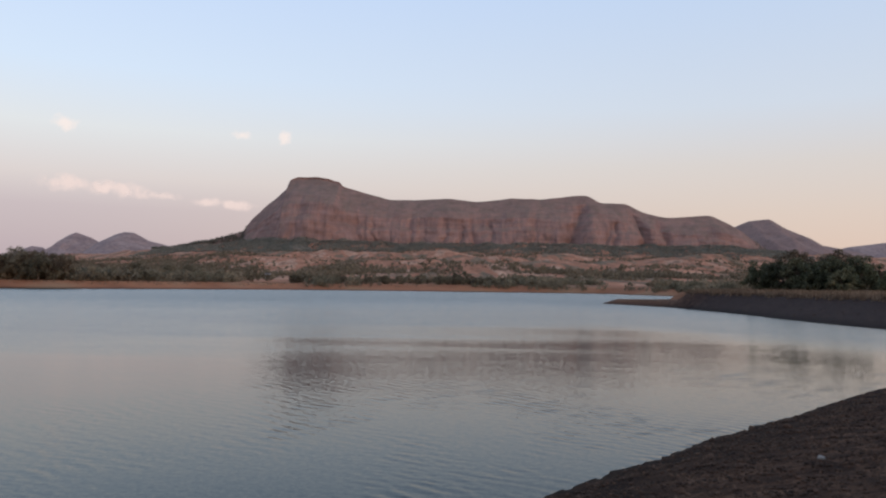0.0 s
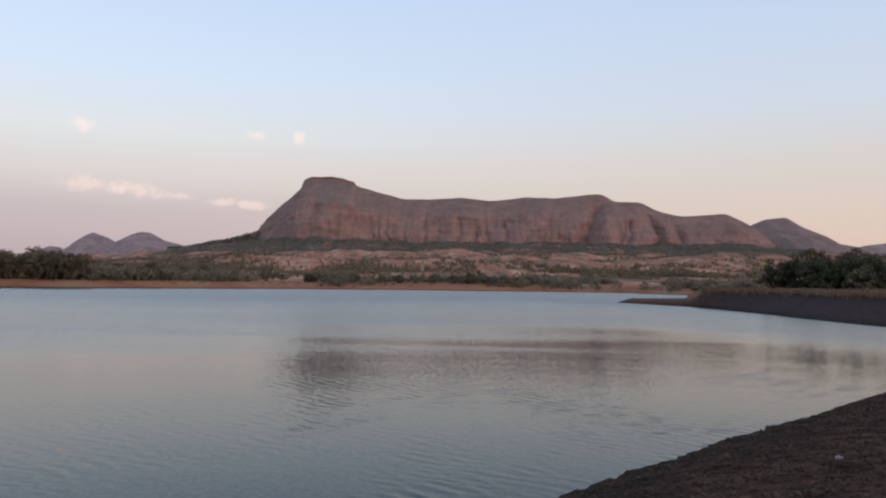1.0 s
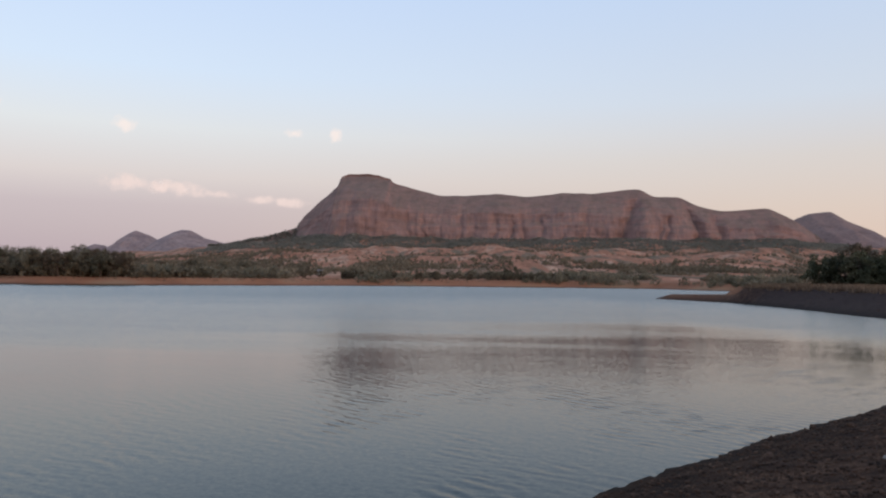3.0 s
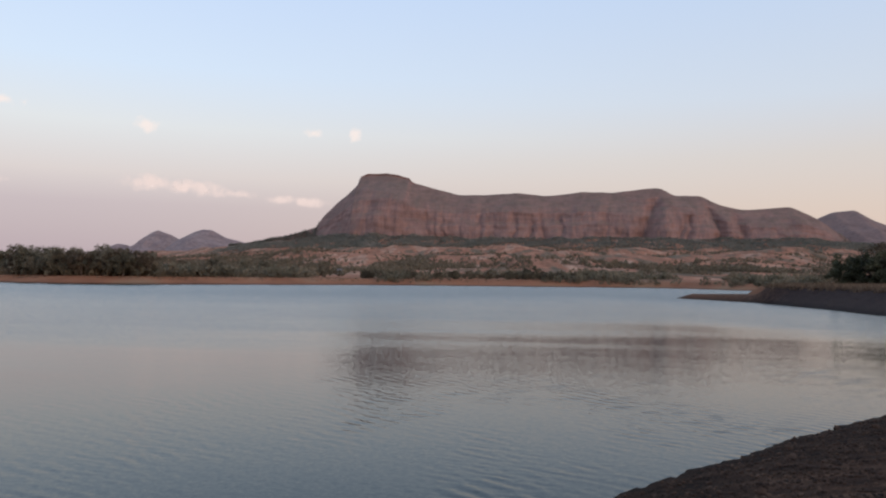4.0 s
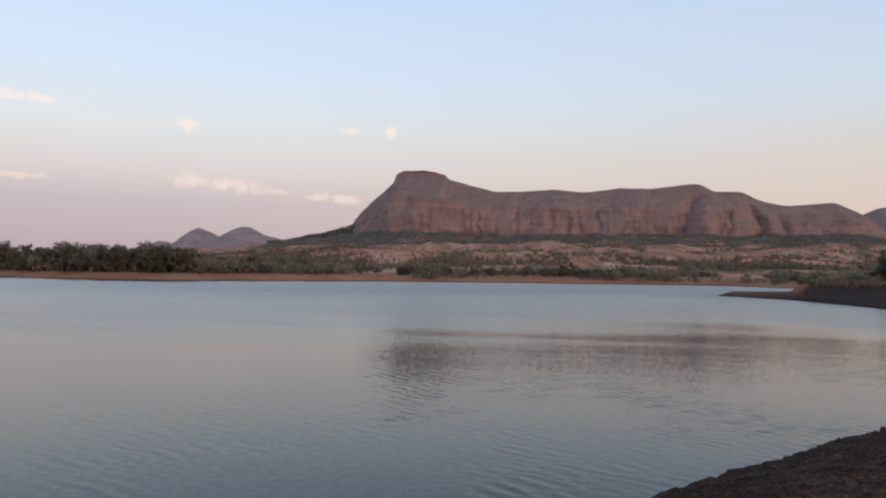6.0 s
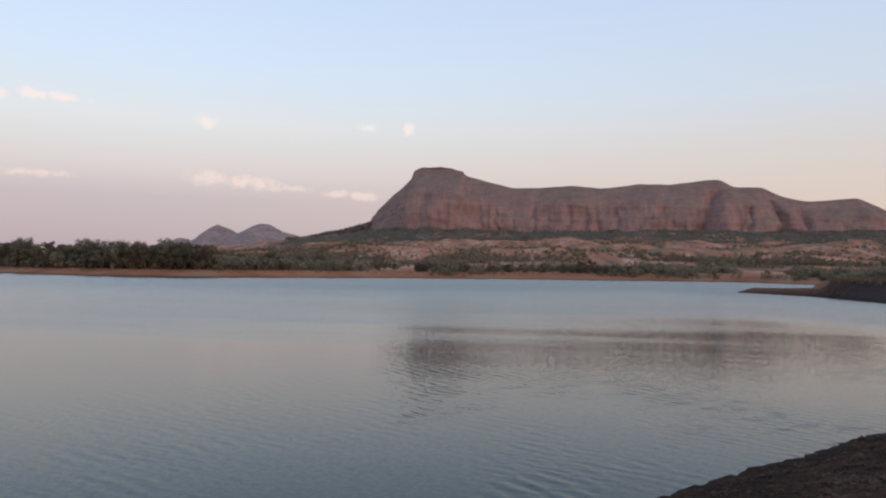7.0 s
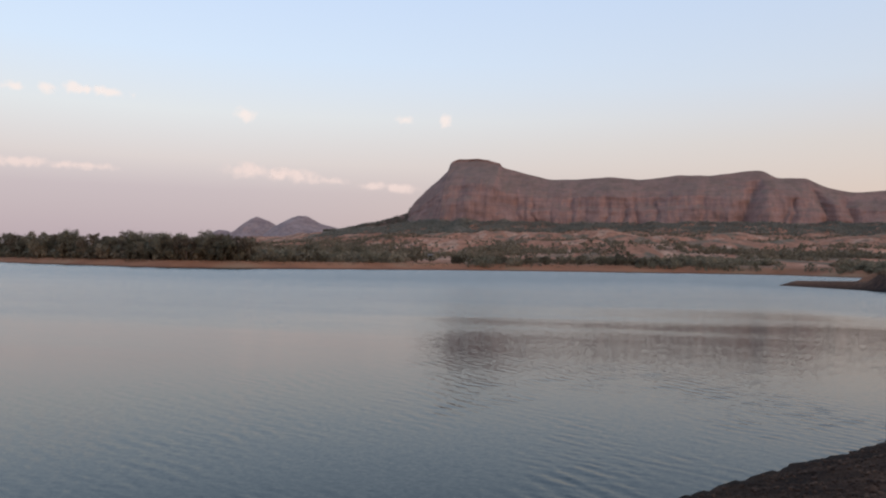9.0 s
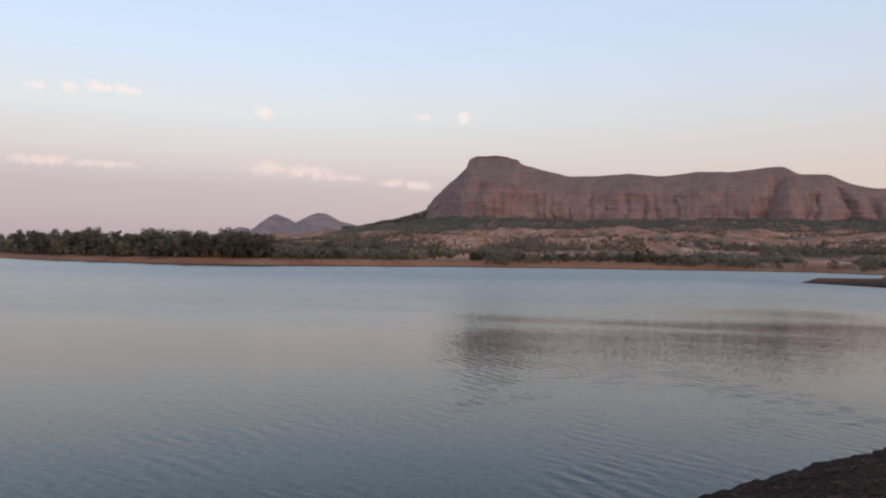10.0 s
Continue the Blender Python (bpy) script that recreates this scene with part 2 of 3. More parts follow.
    l.new(bp.outputs[0], b.inputs["Normal"])
    return m


def water_material():
    m = bpy.data.materials.new("lake_water")
    m.use_nodes = True
    n, l = m.node_tree.nodes, m.node_tree.links
    b = n["Principled BSDF"]
    b.inputs["Base Color"].default_value = (.008, .026, .024, 1)
    b.inputs["Roughness"].default_value = .06
    b.inputs["IOR"].default_value = 1.235
    geo = n.new("ShaderNodeNewGeometry")

    def vmath(op, a, c):
        q = n.new("ShaderNodeVectorMath")
        q.operation = op
        for i, v in enumerate((a, c)):
            if v is None:
                continue
            if isinstance(v, tuple):
                q.inputs[i].default_value = v
            else:
                l.new(v, q.inputs[i])
        return q.outputs[0]

    def slopes(scale, stretch, turn, amount):
        mp = n.new("ShaderNodeMapping")
        mp.inputs["Rotation"].default_value = (0, 0, radians(turn))
        mp.inputs["Scale"].default_value = stretch
        l.new(geo.outputs["Position"], mp.inputs[0])
        t = node(n, "ShaderNodeTexNoise", Scale=scale, Detail=2.0, Roughness=.5)
        l.new(mp.outputs[0], t.inputs["Vector"])
        return vmath("MULTIPLY", vmath("SUBTRACT", t.outputs["Color"], (.5, .5, .5)), (amount * .6, amount, 0))

    def zone(a, b, lo, hi):
        z = node(n, "ShaderNodeMapRange", From_Min=a, From_Max=b, To_Min=lo, To_Max=hi)
        z.interpolation_type = "SMOOTHSTEP"
        l.new(ruffle, z.inputs["Value"])
        return z.outputs[0]

    def scaled(v, k):
        sc = n.new("ShaderNodeVectorMath")
        sc.operation = "SCALE"
        l.new(v, sc.inputs[0])
        l.new(k, sc.inputs["Scale"])
        return sc.outputs[0]

    # how far out the wind reaches the water, with a ragged, streaky edge
    sp = n.new("ShaderNodeSeparateXYZ")
    l.new(geo.outputs["Position"], sp.inputs[0])
    mp = n.new("ShaderNodeMapping")
    mp.inputs["Scale"].default_value = (.022, .11, 1)
    l.new(geo.outputs["Position"], mp.inputs[0])
    patch = node(n, "ShaderNodeTexNoise", Scale=1.0, Detail=4.0, Roughness=.55)
    l.new(mp.outputs[0], patch.inputs["Vector"])
    pm = node(n, "ShaderNodeMapRange", From_Min=.3, From_Max=.7, To_Min=-7.0, To_Max=7.0)
    l.new(patch.outputs["Fac"], pm.inputs["Value"])
    ad = n.new("ShaderNodeMath")
    l.new(sp.outputs["Y"], ad.inputs[0])
    l.new(pm.outputs[0], ad.inputs[1])
    lee = node(n, "ShaderNodeMapRange", From_Min=-32.0, From_Max=14.0, To_Min=-18.0, To_Max=13.0)
    l.new(sp.outputs["X"], lee.inputs["Value"])
    sb = n.new("ShaderNodeMath")
    sb.operation = "SUBTRACT"
    l.new(ad.outputs[0], sb.inputs[0])
    l.new(lee.outputs[0], sb.inputs[1])
    # open again past the lee, towards the far bank
    reach = node(n, "ShaderNodeMapRange", From_Min=12.0, From_Max=25.0, To_Min=0.0, To_Max=24.0)
    l.new(sp.outputs["X"], reach.inputs["Value"])
    op = n.new("ShaderNodeMath")
    l.new(sb.outputs[0], op.inputs[0])
    l.new(reach.outputs[0], op.inputs[1])
    ruffle = op.outputs[0]
    calm = vmath("ADD", slopes(18.0, (.6, 1.1, 1), 30, .085), slopes(37.0, (.7, 1.1, 1), 20, .095))
    wind = scaled(vmath("ADD", vmath("ADD", slopes(13.0, (.6, 1.1, 1), 15, .28), slopes(31.0, (.7, 1.1, 1), -20, .34)), (0, -.085, 0)), zone(21, 62, 0, 1))
    chop = vmath("ADD", scaled(slopes(9.0, (.6, 1.1, 1), 5, .16), zone(55, 150, 0, 1)), scaled(vmath("ADD", (0, -.07, 0), None), zone(55, 150, 0, 1)))
    total = vmath("ADD", vmath("ADD", calm, wind), chop)
    nrm = vmath("NORMALIZE", vmath("ADD", geo.outputs["Normal"], total), None)
    l.new(nrm, b.inputs["Normal"])
    return m


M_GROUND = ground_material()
M_WATER = water_material()


# ---------- mesh helpers ----------
def part(name, data, mat, parent=None, label=""):
    """Links mesh data, or a bmesh, as one object under a thing."""
    if isinstance(data, bmesh.types.BMesh):
        me = bpy.data.meshes.new(name)
        data.to_mesh(me)
        data.free()
    else:
        me = data
    if mat is not None and not me.materials:
        me.materials.append(mat)
    ob = new(name, me)
    if parent is not None:
        ob.parent = parent
    if label:
        ob["label"] = label
    return ob


def mesh_of(name, verts, faces, smooth=False):
    me = bpy.data.meshes.new(name)
    verts, faces = np.asarray(verts, np.float32), np.asarray(faces, np.int32)
    k = faces.shape[1]
    me.vertices.add(len(verts))
    me.vertices.foreach_set("co", verts.ravel())
    me.loops.add(faces.size)
    me.loops.foreach_set("vertex_index", faces.ravel())
    me.polygons.add(len(faces))
    me.polygons.foreach_set("loop_start", np.arange(0, faces.size, k, dtype=np.int32))
    me.update(calc_edges=True)
    me.validate()
    if smooth:
        me.polygons.foreach_set("use_smooth", np.ones(len(me.polygons), bool))
    return me


def grid_faces(rows, cols, closed=False):
    r, c = np.meshgrid(np.arange(rows - 1), np.arange(cols if closed else cols - 1), indexing="ij")
    a = r * cols + c
    d = r * cols + (c + 1) % cols
    return np.stack([a, d, d + cols, a + cols], -1).reshape(-1, 4)


def value_noise(x, y, seed=0):
    xi, yi = np.floor(x).astype(np.int64), np.floor(y).astype(np.int64)
    fx, fy = x - xi, y - yi
    fx, fy = fx * fx * (3 - 2 * fx), fy * fy * (3 - 2 * fy)

    def hsh(i, j):
        k = (i * 374761393 + j * 668265263 + seed * 1442695041) & 0xFFFFFFFF
        k = ((k ^ (k >> 13)) * 1274126177) & 0xFFFFFFFF
        return ((k ^ (k >> 16)) & 0xFFFF) / 65535.0

    top = hsh(xi, yi) * (1 - fx) + hsh(xi + 1, yi) * fx
    bot = hsh(xi, yi + 1) * (1 - fx) + hsh(xi + 1, yi + 1) * fx
    return top * (1 - fy) + bot * fy


def fbm(x, y, octaves=4, seed=0):
    x, y = np.asarray(x, float), np.asarray(y, float)
    s, amp, tot = 0, 1.0, 0
    for o in range(octaves):
        s = s + amp * (value_noise(x * 2 ** o + 17.3 * o, y * 2 ** o - 9.1 * o, seed + o) - .5)
        tot += amp
        amp *= .5
    return s / tot * 2


def step(a, b, x):
    t = np.clip((x - a) / (b - a), 0, 1)
    return t * t * (3 - 2 * t)


# ---------- the lie of the land ----------
SHORE = np.array([(-160, -150), (-60, -52), (-9, 0), (1.4, 10.9), (5.2, 15.2), (8.2, 18.2), (13.8, 24), (24, 34), (31, 46), (33.7, 58.5), (33.1, 69),
                  (33.2, 82), (33.8, 106), (27.0, 131), (46, 141), (78, 158), (96, 190), (92, 232), (70, 252), (60, 286), (38, 291), (-1, 280), (-40, 270),
                  (-88, 222), (-104, 204), (-131, 201), (-180, 228), (-222, 251), (-276, 292), (-420, 420), (-640, 380), (-620, 60), (-420, -190)], float)


def shore_distance(x, y):
    """Metres from the waterline, negative over the lake."""
    px, py = np.ravel(np.asarray(x, float)), np.ravel(np.asarray(y, float))
    best = np.full(px.shape, 1e18)
    inside = np.zeros(px.shape, bool)
    for (ax, ay), (bx, by) in zip(SHORE, np.roll(SHORE, -1, 0)):
        ex, ey = bx - ax, by - ay
        t = np.clip(((px - ax) * ex + (py - ay) * ey) / (ex * ex + ey * ey), 0, 1)
        best = np.minimum(best, (px - ax - t * ex) ** 2 + (py - ay - t * ey) ** 2)
        cross = (ay > py) != (by > py)
        inside ^= cross & (px < ex * (py - ay) / (ey if ey else 1e-9) + ax)
    d = np.sqrt(best)
    return np.where(inside, -d, d).reshape(np.shape(x))


HILLOCKS = [(-190, 900, 60, 9), (-60, 1000, 75, 13), (40, 820, 55, 9), (150, 1050, 80, 12), (260, 900, 60, 9), (330, 1200, 90, 13), (-330, 1250, 80, 12), (-130, 1450, 95, 14), (90, 1500, 90, 13),
            (480, 1350, 90, 12), (560, 1700, 100, 14), (-420, 1750, 100, 13), (-20, 1900, 110, 15), (260, 1750, 95, 13), (-250, 1950, 100, 13), (640, 1250, 80, 10)]


def foothills(x, y):
    """Bare hillocks and the gullies between them on the rising plain."""
    z = fbm(x / 85, y / 150, 4, 21) * np.interp(y, [300, 700, 1500, 2300], [0, 4, 15, 18])
    for hx, hy, hr, hh in HILLOCKS:
        z = z + 1.15 * hh * np.exp(-(((x - hx) / hr) ** 2 + ((y - hy) / (1.7 * hr)) ** 2) ** 1.4) * step(300, 700, y)
    return z


def height(x, y):
    x, y = np.asarray(x, float), np.asarray(y, float)
    r = np.hypot(x, y)
    d = shore_distance(x, y) + fbm(x / 14, y / 14, 3, 5) * 1.6 * step(30, 120, r) + fbm(x / 2.2, y / 2.2, 3, 8) * .13
    # the pitched bank steepens towards its end
    run = np.where((x > 20) & (y > 40) & (y < 150), np.interp(y, [60, 98, 108], [1.0, .45, .22]), 1.0)
    bank = np.interp(np.where(d > 0, np.where(d < 10 * run, d / run, d - 10 * run + 10), d), [-30, -6, 0, 3, 10, 30, 300], [-3, -1.1, 0, .65, 2.15, 2.35, 3.0])
    # the spit at the end of the near bank stays low
    spit = step(1.12, .92, np.hypot((x - 27) / 15, (y - 129) / 18.5))
    bank = np.where(d > 0, bank * (1 - .62 * spit), bank)
    rise = np.interp(y, [280, 420, 700, 1100, 1600, 2050, 2450, 2750, 3000, 6000], [0, 2, 7, 19, 43, 69, 95, 140, 145, 150])
    az = np.degrees(np.arctan2(x, np.maximum(y, 1)))
    rise = rise * np.interp(az, [-60, -42, -30, -20, -12, 20, 32, 60], [.25, .28, .45, .75, 1, 1, .8, .6])
    lumps = foothills(x, y) * step(0, 60, d)
    fine = fbm(x / .6, y / .6, 3, 3) * .05 * step(60, 20, r)
    return np.where(d > 0, bank + rise + lumps + fine, bank)


def build_ground():
    rings = np.unique(np.concatenate([[.0, 1.2], np.geomspace(2, 5000, 250), np.arange(45, 330, 1.8)]))
    az = np.radians(np.concatenate([np.arange(-52, 44, .3), np.arange(44, 308, 2.5)]))
    rr, aa = np.meshgrid(rings, az, indexing="ij")
    x, y = rr * np.sin(aa), rr * np.cos(aa)
    v = np.stack([x, y, height(x, y)], -1).reshape(-1, 3)
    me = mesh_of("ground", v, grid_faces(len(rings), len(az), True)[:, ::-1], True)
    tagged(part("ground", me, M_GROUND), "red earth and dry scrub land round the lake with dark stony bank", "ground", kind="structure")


def wave_height(x, y):
    """Short-crested ripples that run in slantwise, in gusts, and die out into the ruffled water farther off."""
    rng = np.random.default_rng(62)
    r = np.hypot(x, y)
    z = np.zeros_like(r)
    trains = 34
    for _ in range(trains):
        long = .15 * (.46 / .15) ** rng.uniform(0, 1)
        way = radians(52 + rng.normal(0, 20))
        k = 2 * math.pi / long
        fade = step(1.0, .55, r / (60 * long + 19))
        z += RIPPLE * math.sqrt(2 / trains) / k * fade * np.sin(k * (x * math.cos(way) + y * math.sin(way)) + rng.uniform(0, 6.28))
    gusts = np.clip(1 + 1.9 * fbm(x / 3.2, y / 5.5, 4, 61), .1, 2.4)
    swell = fbm((x * .99 - y * .12) / 5.5, (y * .99 + x * .12) / 1.7, 2, 64) * .004 * np.interp(r, [10, 40, 130, 200], [.3, .8, 1, .6])
    return gusts * z + swell * step(420, 250, r)


RIPPLE = .029


def build_water():
    rings = np.concatenate([[0, 4], np.arange(8, 9.5, .15), np.arange(9.5, 20, .055), np.arange(20, 32, .085), np.arange(32, 46, .16), np.arange(46, 100, .8), np.arange(100, 430, 6), np.geomspace(430, 5000, 30)])
    az = np.radians(np.concatenate([np.arange(-45, 33, .25), np.arange(33, 315, 3.0)]))
    rr, aa = np.meshgrid(rings, az, indexing="ij")
    x, y = rr * np.sin(aa), rr * np.cos(aa)
    v = np.stack([x, y, wave_height(x, y)], -1).reshape(-1, 3)
    me = mesh_of("water", v, grid_faces(len(rings), len(az), True)[:, ::-1], True)
    tagged(part("water", me, M_WATER), "calm rippled lake reflecting the evening sky", "lake", kind="structure")


build_ground()
build_water()

# ---------- the mesa and the hills ----------
# metres along the ridge and height of its crest
RIDGE = [(-19.67, 2.23), (-18.17, 2.59), (-16.64, 2.92), (-14.61, 3.55), (-14.38, 4.02), (-13.9, 4.6), (-13.2, 5.3), (-12.1, 6.28), (-11.62, 6.74), (-11.50, 7.28), (-11.30, 7.42), (-10.97, 7.58), (-9.53, 7.66), (-8.65, 7.56),
         (-8.08, 7.40), (-7.78, 7.34), (-7.62, 7.08), (-7.3, 6.97), (-5.76, 6.56), (-4.07, 6.15), (-2.17, 6.15), (.36, 6.31), (2.27, 6.09), (3.96, 6.23), (5.01, 6.4), (7.31, 6.29), (8.97, 6.5), (10.61, 6.61),
         (11.43, 6.03), (13.37, 5.98), (14.65, 5.27), (16.03, 4.94), (17.38, 4.96), (19.1, 5.1), (20.23, 4.53), (20.78, 4.25), (22.24, 3.14), (23.5, 2.2)]
Y_RIDGE = 2900.0
# ravines in the cliff: place along it, half width, depth, share of the face that they climb, lean
RAVINES = [(-395, 10, 10, .5), (-318, 14, 22, .55), (-262, 9, 16, .5), (-190, 8, 12, .45), (-120, 10, 20, .6), (10, 9, 16, .5), (62, 10, 22, .55), (110, 9, 18, .6), (172, 12, 20, .5),
           (240, 10, 14, .5), (330, 12, 16, .55), (500, 32, 72, 1.0, -85), (600, 10, 22, .6), (628, 10, 22, .65), (720, 22, 75, .97, 50), (812, 18, 60, 1.0, 15), (862, 12, 14, .6), (930, 10, 12, .5)]


def build_mesa():
    kx = np.array([Y_RIDGE * math.tan(radians(a)) for a, e in RIDGE])
    kz = np.array([3 + math.tan(radians(e)) * Y_RIDGE / math.cos(radians(a)) for a, e in RIDGE])
    nx = 860
    x = np.linspace(kx[0] - 60, kx[-1] + 60, nx)
    zt = np.interp(x, kx, kz) + fbm(x / 22, x * 0, 4, 40) * 2.4
    zb = np.interp(x, [-1040, -720, -300, 450, 1130, 1260], [105, 146, 140, 138, 122, 90])
    zb = np.minimum(zb + 12 + fbm(x / 70, x * 0, 4, 47) * 13, zt - 4)
    for _ in range(3):
        zt = np.convolve(np.pad(zt, 1, mode="edge"), [.25, .5, .25], "valid")
    smooth = zt.copy()
    for _ in range(40):
        smooth = np.convolve(np.pad(smooth, 1, mode="edge"), [.25, .5, .25], "valid")
    zt = np.where(x > -350, smooth, zt)
    face = zt - zb
    # profile from the back of the top, over the rim, down slope, cliff and talus: share of height, metres forward
    prof = [(-.25, -260, 6), (-.04, -60, 10), (0, 0, 6), (.10, 22, 16), (.30, 64, 26), (.42, 88, 26), (.50, 103, 20), (.70, 119, 55), (.78, 131, 20), (1.0, 146, 60)]
    sh, fw = [], []
    for (a, b, _), (c, d, k) in zip(prof, prof[1:]):
        for i in range(k):
            sh.append(a + (c - a) * i / k)
            fw.append(b + (d - b) * i / k)
    sh.append(1.0)
    fw.append(146.0)
    sh, fw = np.array(sh), np.array(fw)
    S, X = np.meshgrid(sh, x, indexing="ij")
    bend = fbm(X / 150, X * 0, 3, 44) * .16 * np.sin(np.pi * np.clip(S, 0, 1))
    F = np.interp(S + bend, sh, fw)
    scale = np.clip(face / 190, .12, 1.2)[None, :]
    down = np.clip(S, 0, 1)
    Z = zt[None, :] - np.abs(S) * face[None, :]
    wob = fbm(X / 60, S * 6, 3, 71)
    Z = Z + wob * 3.0 * step(0, .15, S) * step(1.02, .9, S) * scale
    cut = np.zeros_like(X)
    for gx, w, dep, climb, *tilt in RAVINES:
        lean = (down - .5) * (tilt[0] if tilt else 12 * math.sin(gx)) + fbm(down * 5, down * 0 + gx, 2, 46) * 14
        cut += dep * (.72 if dep > 40 else .68) * np.exp(-(np.abs(X - gx - lean) / w) ** 1.5) * step(1 - climb - .12, 1 - climb + .25, down)
    ribs = fbm(X / 38, S * 1.8, 4, 55) * 14 + fbm(X / 10, S * 5, 3, 57) * 4.5 + fbm(X / 130, S * 1.4, 3, 58) * 46
    F = F * scale - (cut - ribs * .75) * (.10 + .90 * step(.05, .55, down)) * step(-.02, .05, S) * scale
    # the steep cap of hard rock on the high end
    F -= step(-600, -560, X) * step(-330, -450, X) * 17 * step(-.01, .03, S) * step(.4, .08, S)
    # small ledges along the beds
    F += (np.sin(down * 44 + fbm(X / 120, S, 2, 60) * 3) * .7) * step(.05, .2, down) * scale
    Y = Y_RIDGE - F
    # talus skirt down to the plain
    k = 46
    q = np.linspace(0, 1, k)[1:, None]
    TX = np.repeat(x[None, :], k - 1, 0)
    TY = Y[-1][None, :] - q * 340
    TZ = Z[-1][None, :] - q ** .75 * 78 + fbm(TX / 45, TY / 45, 4, 81) * 6 * np.sin(q * 3.1)
    v = np.stack([np.concatenate([X, TX]), np.concatenate([Y, TY]), np.concatenate([Z, TZ])], -1)
    root = new("mesa")
    tagged(root, "long flat-topped brown basalt mesa with banded cliffs and ravines", "mountain")
    c0, c1 = int(np.argmin(np.abs(sh - .42))), len(sh) - 1
    for name, lo, hi, lab in (("upper_slope", 0, c0, "smooth brown upper slope"), ("cliff", c0, c1, "steep rock cliff with ravines"), ("talus", c1, v.shape[0] - 1, "scrubby talus skirt")):
        w = v[lo:hi + 1]
        part(name, mesh_of(name, w.reshape(-1, 3), grid_faces(w.shape[0], nx), True), M_TALUS if name == "talus" else M_CLIFF, root, lab)
    return x, Y[-1], Z[-1], X, Y, Z


MESA_X, MESA_Y, MESA_Z, GX, GY, GZ = build_mesa()


def hill(label, knots, dist, depth, seed, rough=5.0, mat=M_HILL):
    """A hill whose crest runs through (degrees round, degrees up) at a distance."""
    kx = np.array([dist * math.tan(radians(a)) for a, e in knots])
    kz = np.array([3 + math.tan(radians(e)) * dist / math.cos(radians(a)) for a, e in knots])
    nx, ny = 180, 64
    x = np.linspace(kx[0] - 120, kx[-1] + 120, nx)
    zt = np.interp(x, kx, kz)
    for _ in range(2):
        zt = np.convolve(np.pad(zt, 1, mode="edge"), [.25, .5, .25], "valid")
    q = np.linspace(-.5, 1, ny)
    Q, X = np.meshgrid(q, x, indexing="ij")
    Z = zt[None, :] * (1 - np.abs(Q) ** 1.0 * np.where(Q < 0, 1.4, 1.02)) + fbm(X / 70, Q * 8, 4, seed) * rough * 2 * np.clip(np.abs(Q) * 6, .1, 1)
    Y = dist - Q * depth + fbm(X / 90, Q * 2, 4, seed + 3) * 60 * np.clip(Q * 3, 0, 1)
    v = np.stack([X, Y, Z], -1).reshape(-1, 3)
    tagged(part("hill", mesh_of("hill", v, grid_faces(ny, nx), True), mat), label, "hill")


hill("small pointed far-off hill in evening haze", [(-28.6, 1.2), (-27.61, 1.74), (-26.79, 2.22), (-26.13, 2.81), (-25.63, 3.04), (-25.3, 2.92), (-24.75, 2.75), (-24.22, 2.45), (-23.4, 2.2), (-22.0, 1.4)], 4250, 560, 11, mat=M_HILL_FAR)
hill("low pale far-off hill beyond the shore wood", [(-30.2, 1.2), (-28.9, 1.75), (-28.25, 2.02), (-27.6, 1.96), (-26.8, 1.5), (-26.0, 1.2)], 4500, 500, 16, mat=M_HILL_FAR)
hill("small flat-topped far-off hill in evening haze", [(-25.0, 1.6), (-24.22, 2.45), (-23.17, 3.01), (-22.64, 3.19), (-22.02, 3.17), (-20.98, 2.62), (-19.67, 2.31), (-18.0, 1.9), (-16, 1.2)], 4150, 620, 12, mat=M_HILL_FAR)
hill("dark pyramid-shaped hill behind the end of the mesa", [(17.0, 2.0), (19.0, 3.2), (20.78, 4.25), (21.7, 4.63), (22.4, 4.70), (23.04, 4.76), (24.03, 4.09), (25.42, 3.46), (25.75, 3.3), (25.93, 3.0), (27.45, 2.69), (29, 2.3), (31, 1.5)], 3500, 700, 13)
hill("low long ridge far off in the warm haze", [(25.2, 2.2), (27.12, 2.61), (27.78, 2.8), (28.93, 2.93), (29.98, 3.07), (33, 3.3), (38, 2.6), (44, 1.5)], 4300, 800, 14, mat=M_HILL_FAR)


# ---------- vegetation ----------
def leaf_mesh(name, centres, radii, per, size, rng, flat=.75, corners=4):
    """Loose leaves in clumps round the given centres."""
    n = len(centres) * per
    c = np.repeat(np.asarray(centres), per, 0)
    r = np.repeat(np.asarray(radii), per)[:, None]
    d = rng.normal(size=(n, 3))
    d /= np.linalg.norm(d, axis=1)[:, None]
    pos = c + d * r * rng.uniform(.35, 1.0, (n, 1)) * [1, 1, flat]
    a = rng.normal(size=(n, 3))
    a /= np.linalg.norm(a, axis=1)[:, None]
    b = np.cross(a, rng.normal(size=(n, 3)))
    b /= np.linalg.norm(b, axis=1)[:, None]
    s = np.broadcast_to(np.asarray(size, float), (len(centres),))
    s = np.repeat(s, per)[:, None] * rng.uniform(.6, 1.4, (n, 1))
    if corners == 3:
        s = s * 1.25
        v = np.stack([pos - a * s, pos - b * s * .8, pos + a * s * .8 + b * s * .5], 1).reshape(-1, 3)
    else:
        v = np.stack([pos - a * s, pos - b * s * .6, pos + a * s, pos + b * s * .6], 1).reshape(-1, 3)
    return mesh_of(name, v, np.arange(corners * n).reshape(-1, corners))


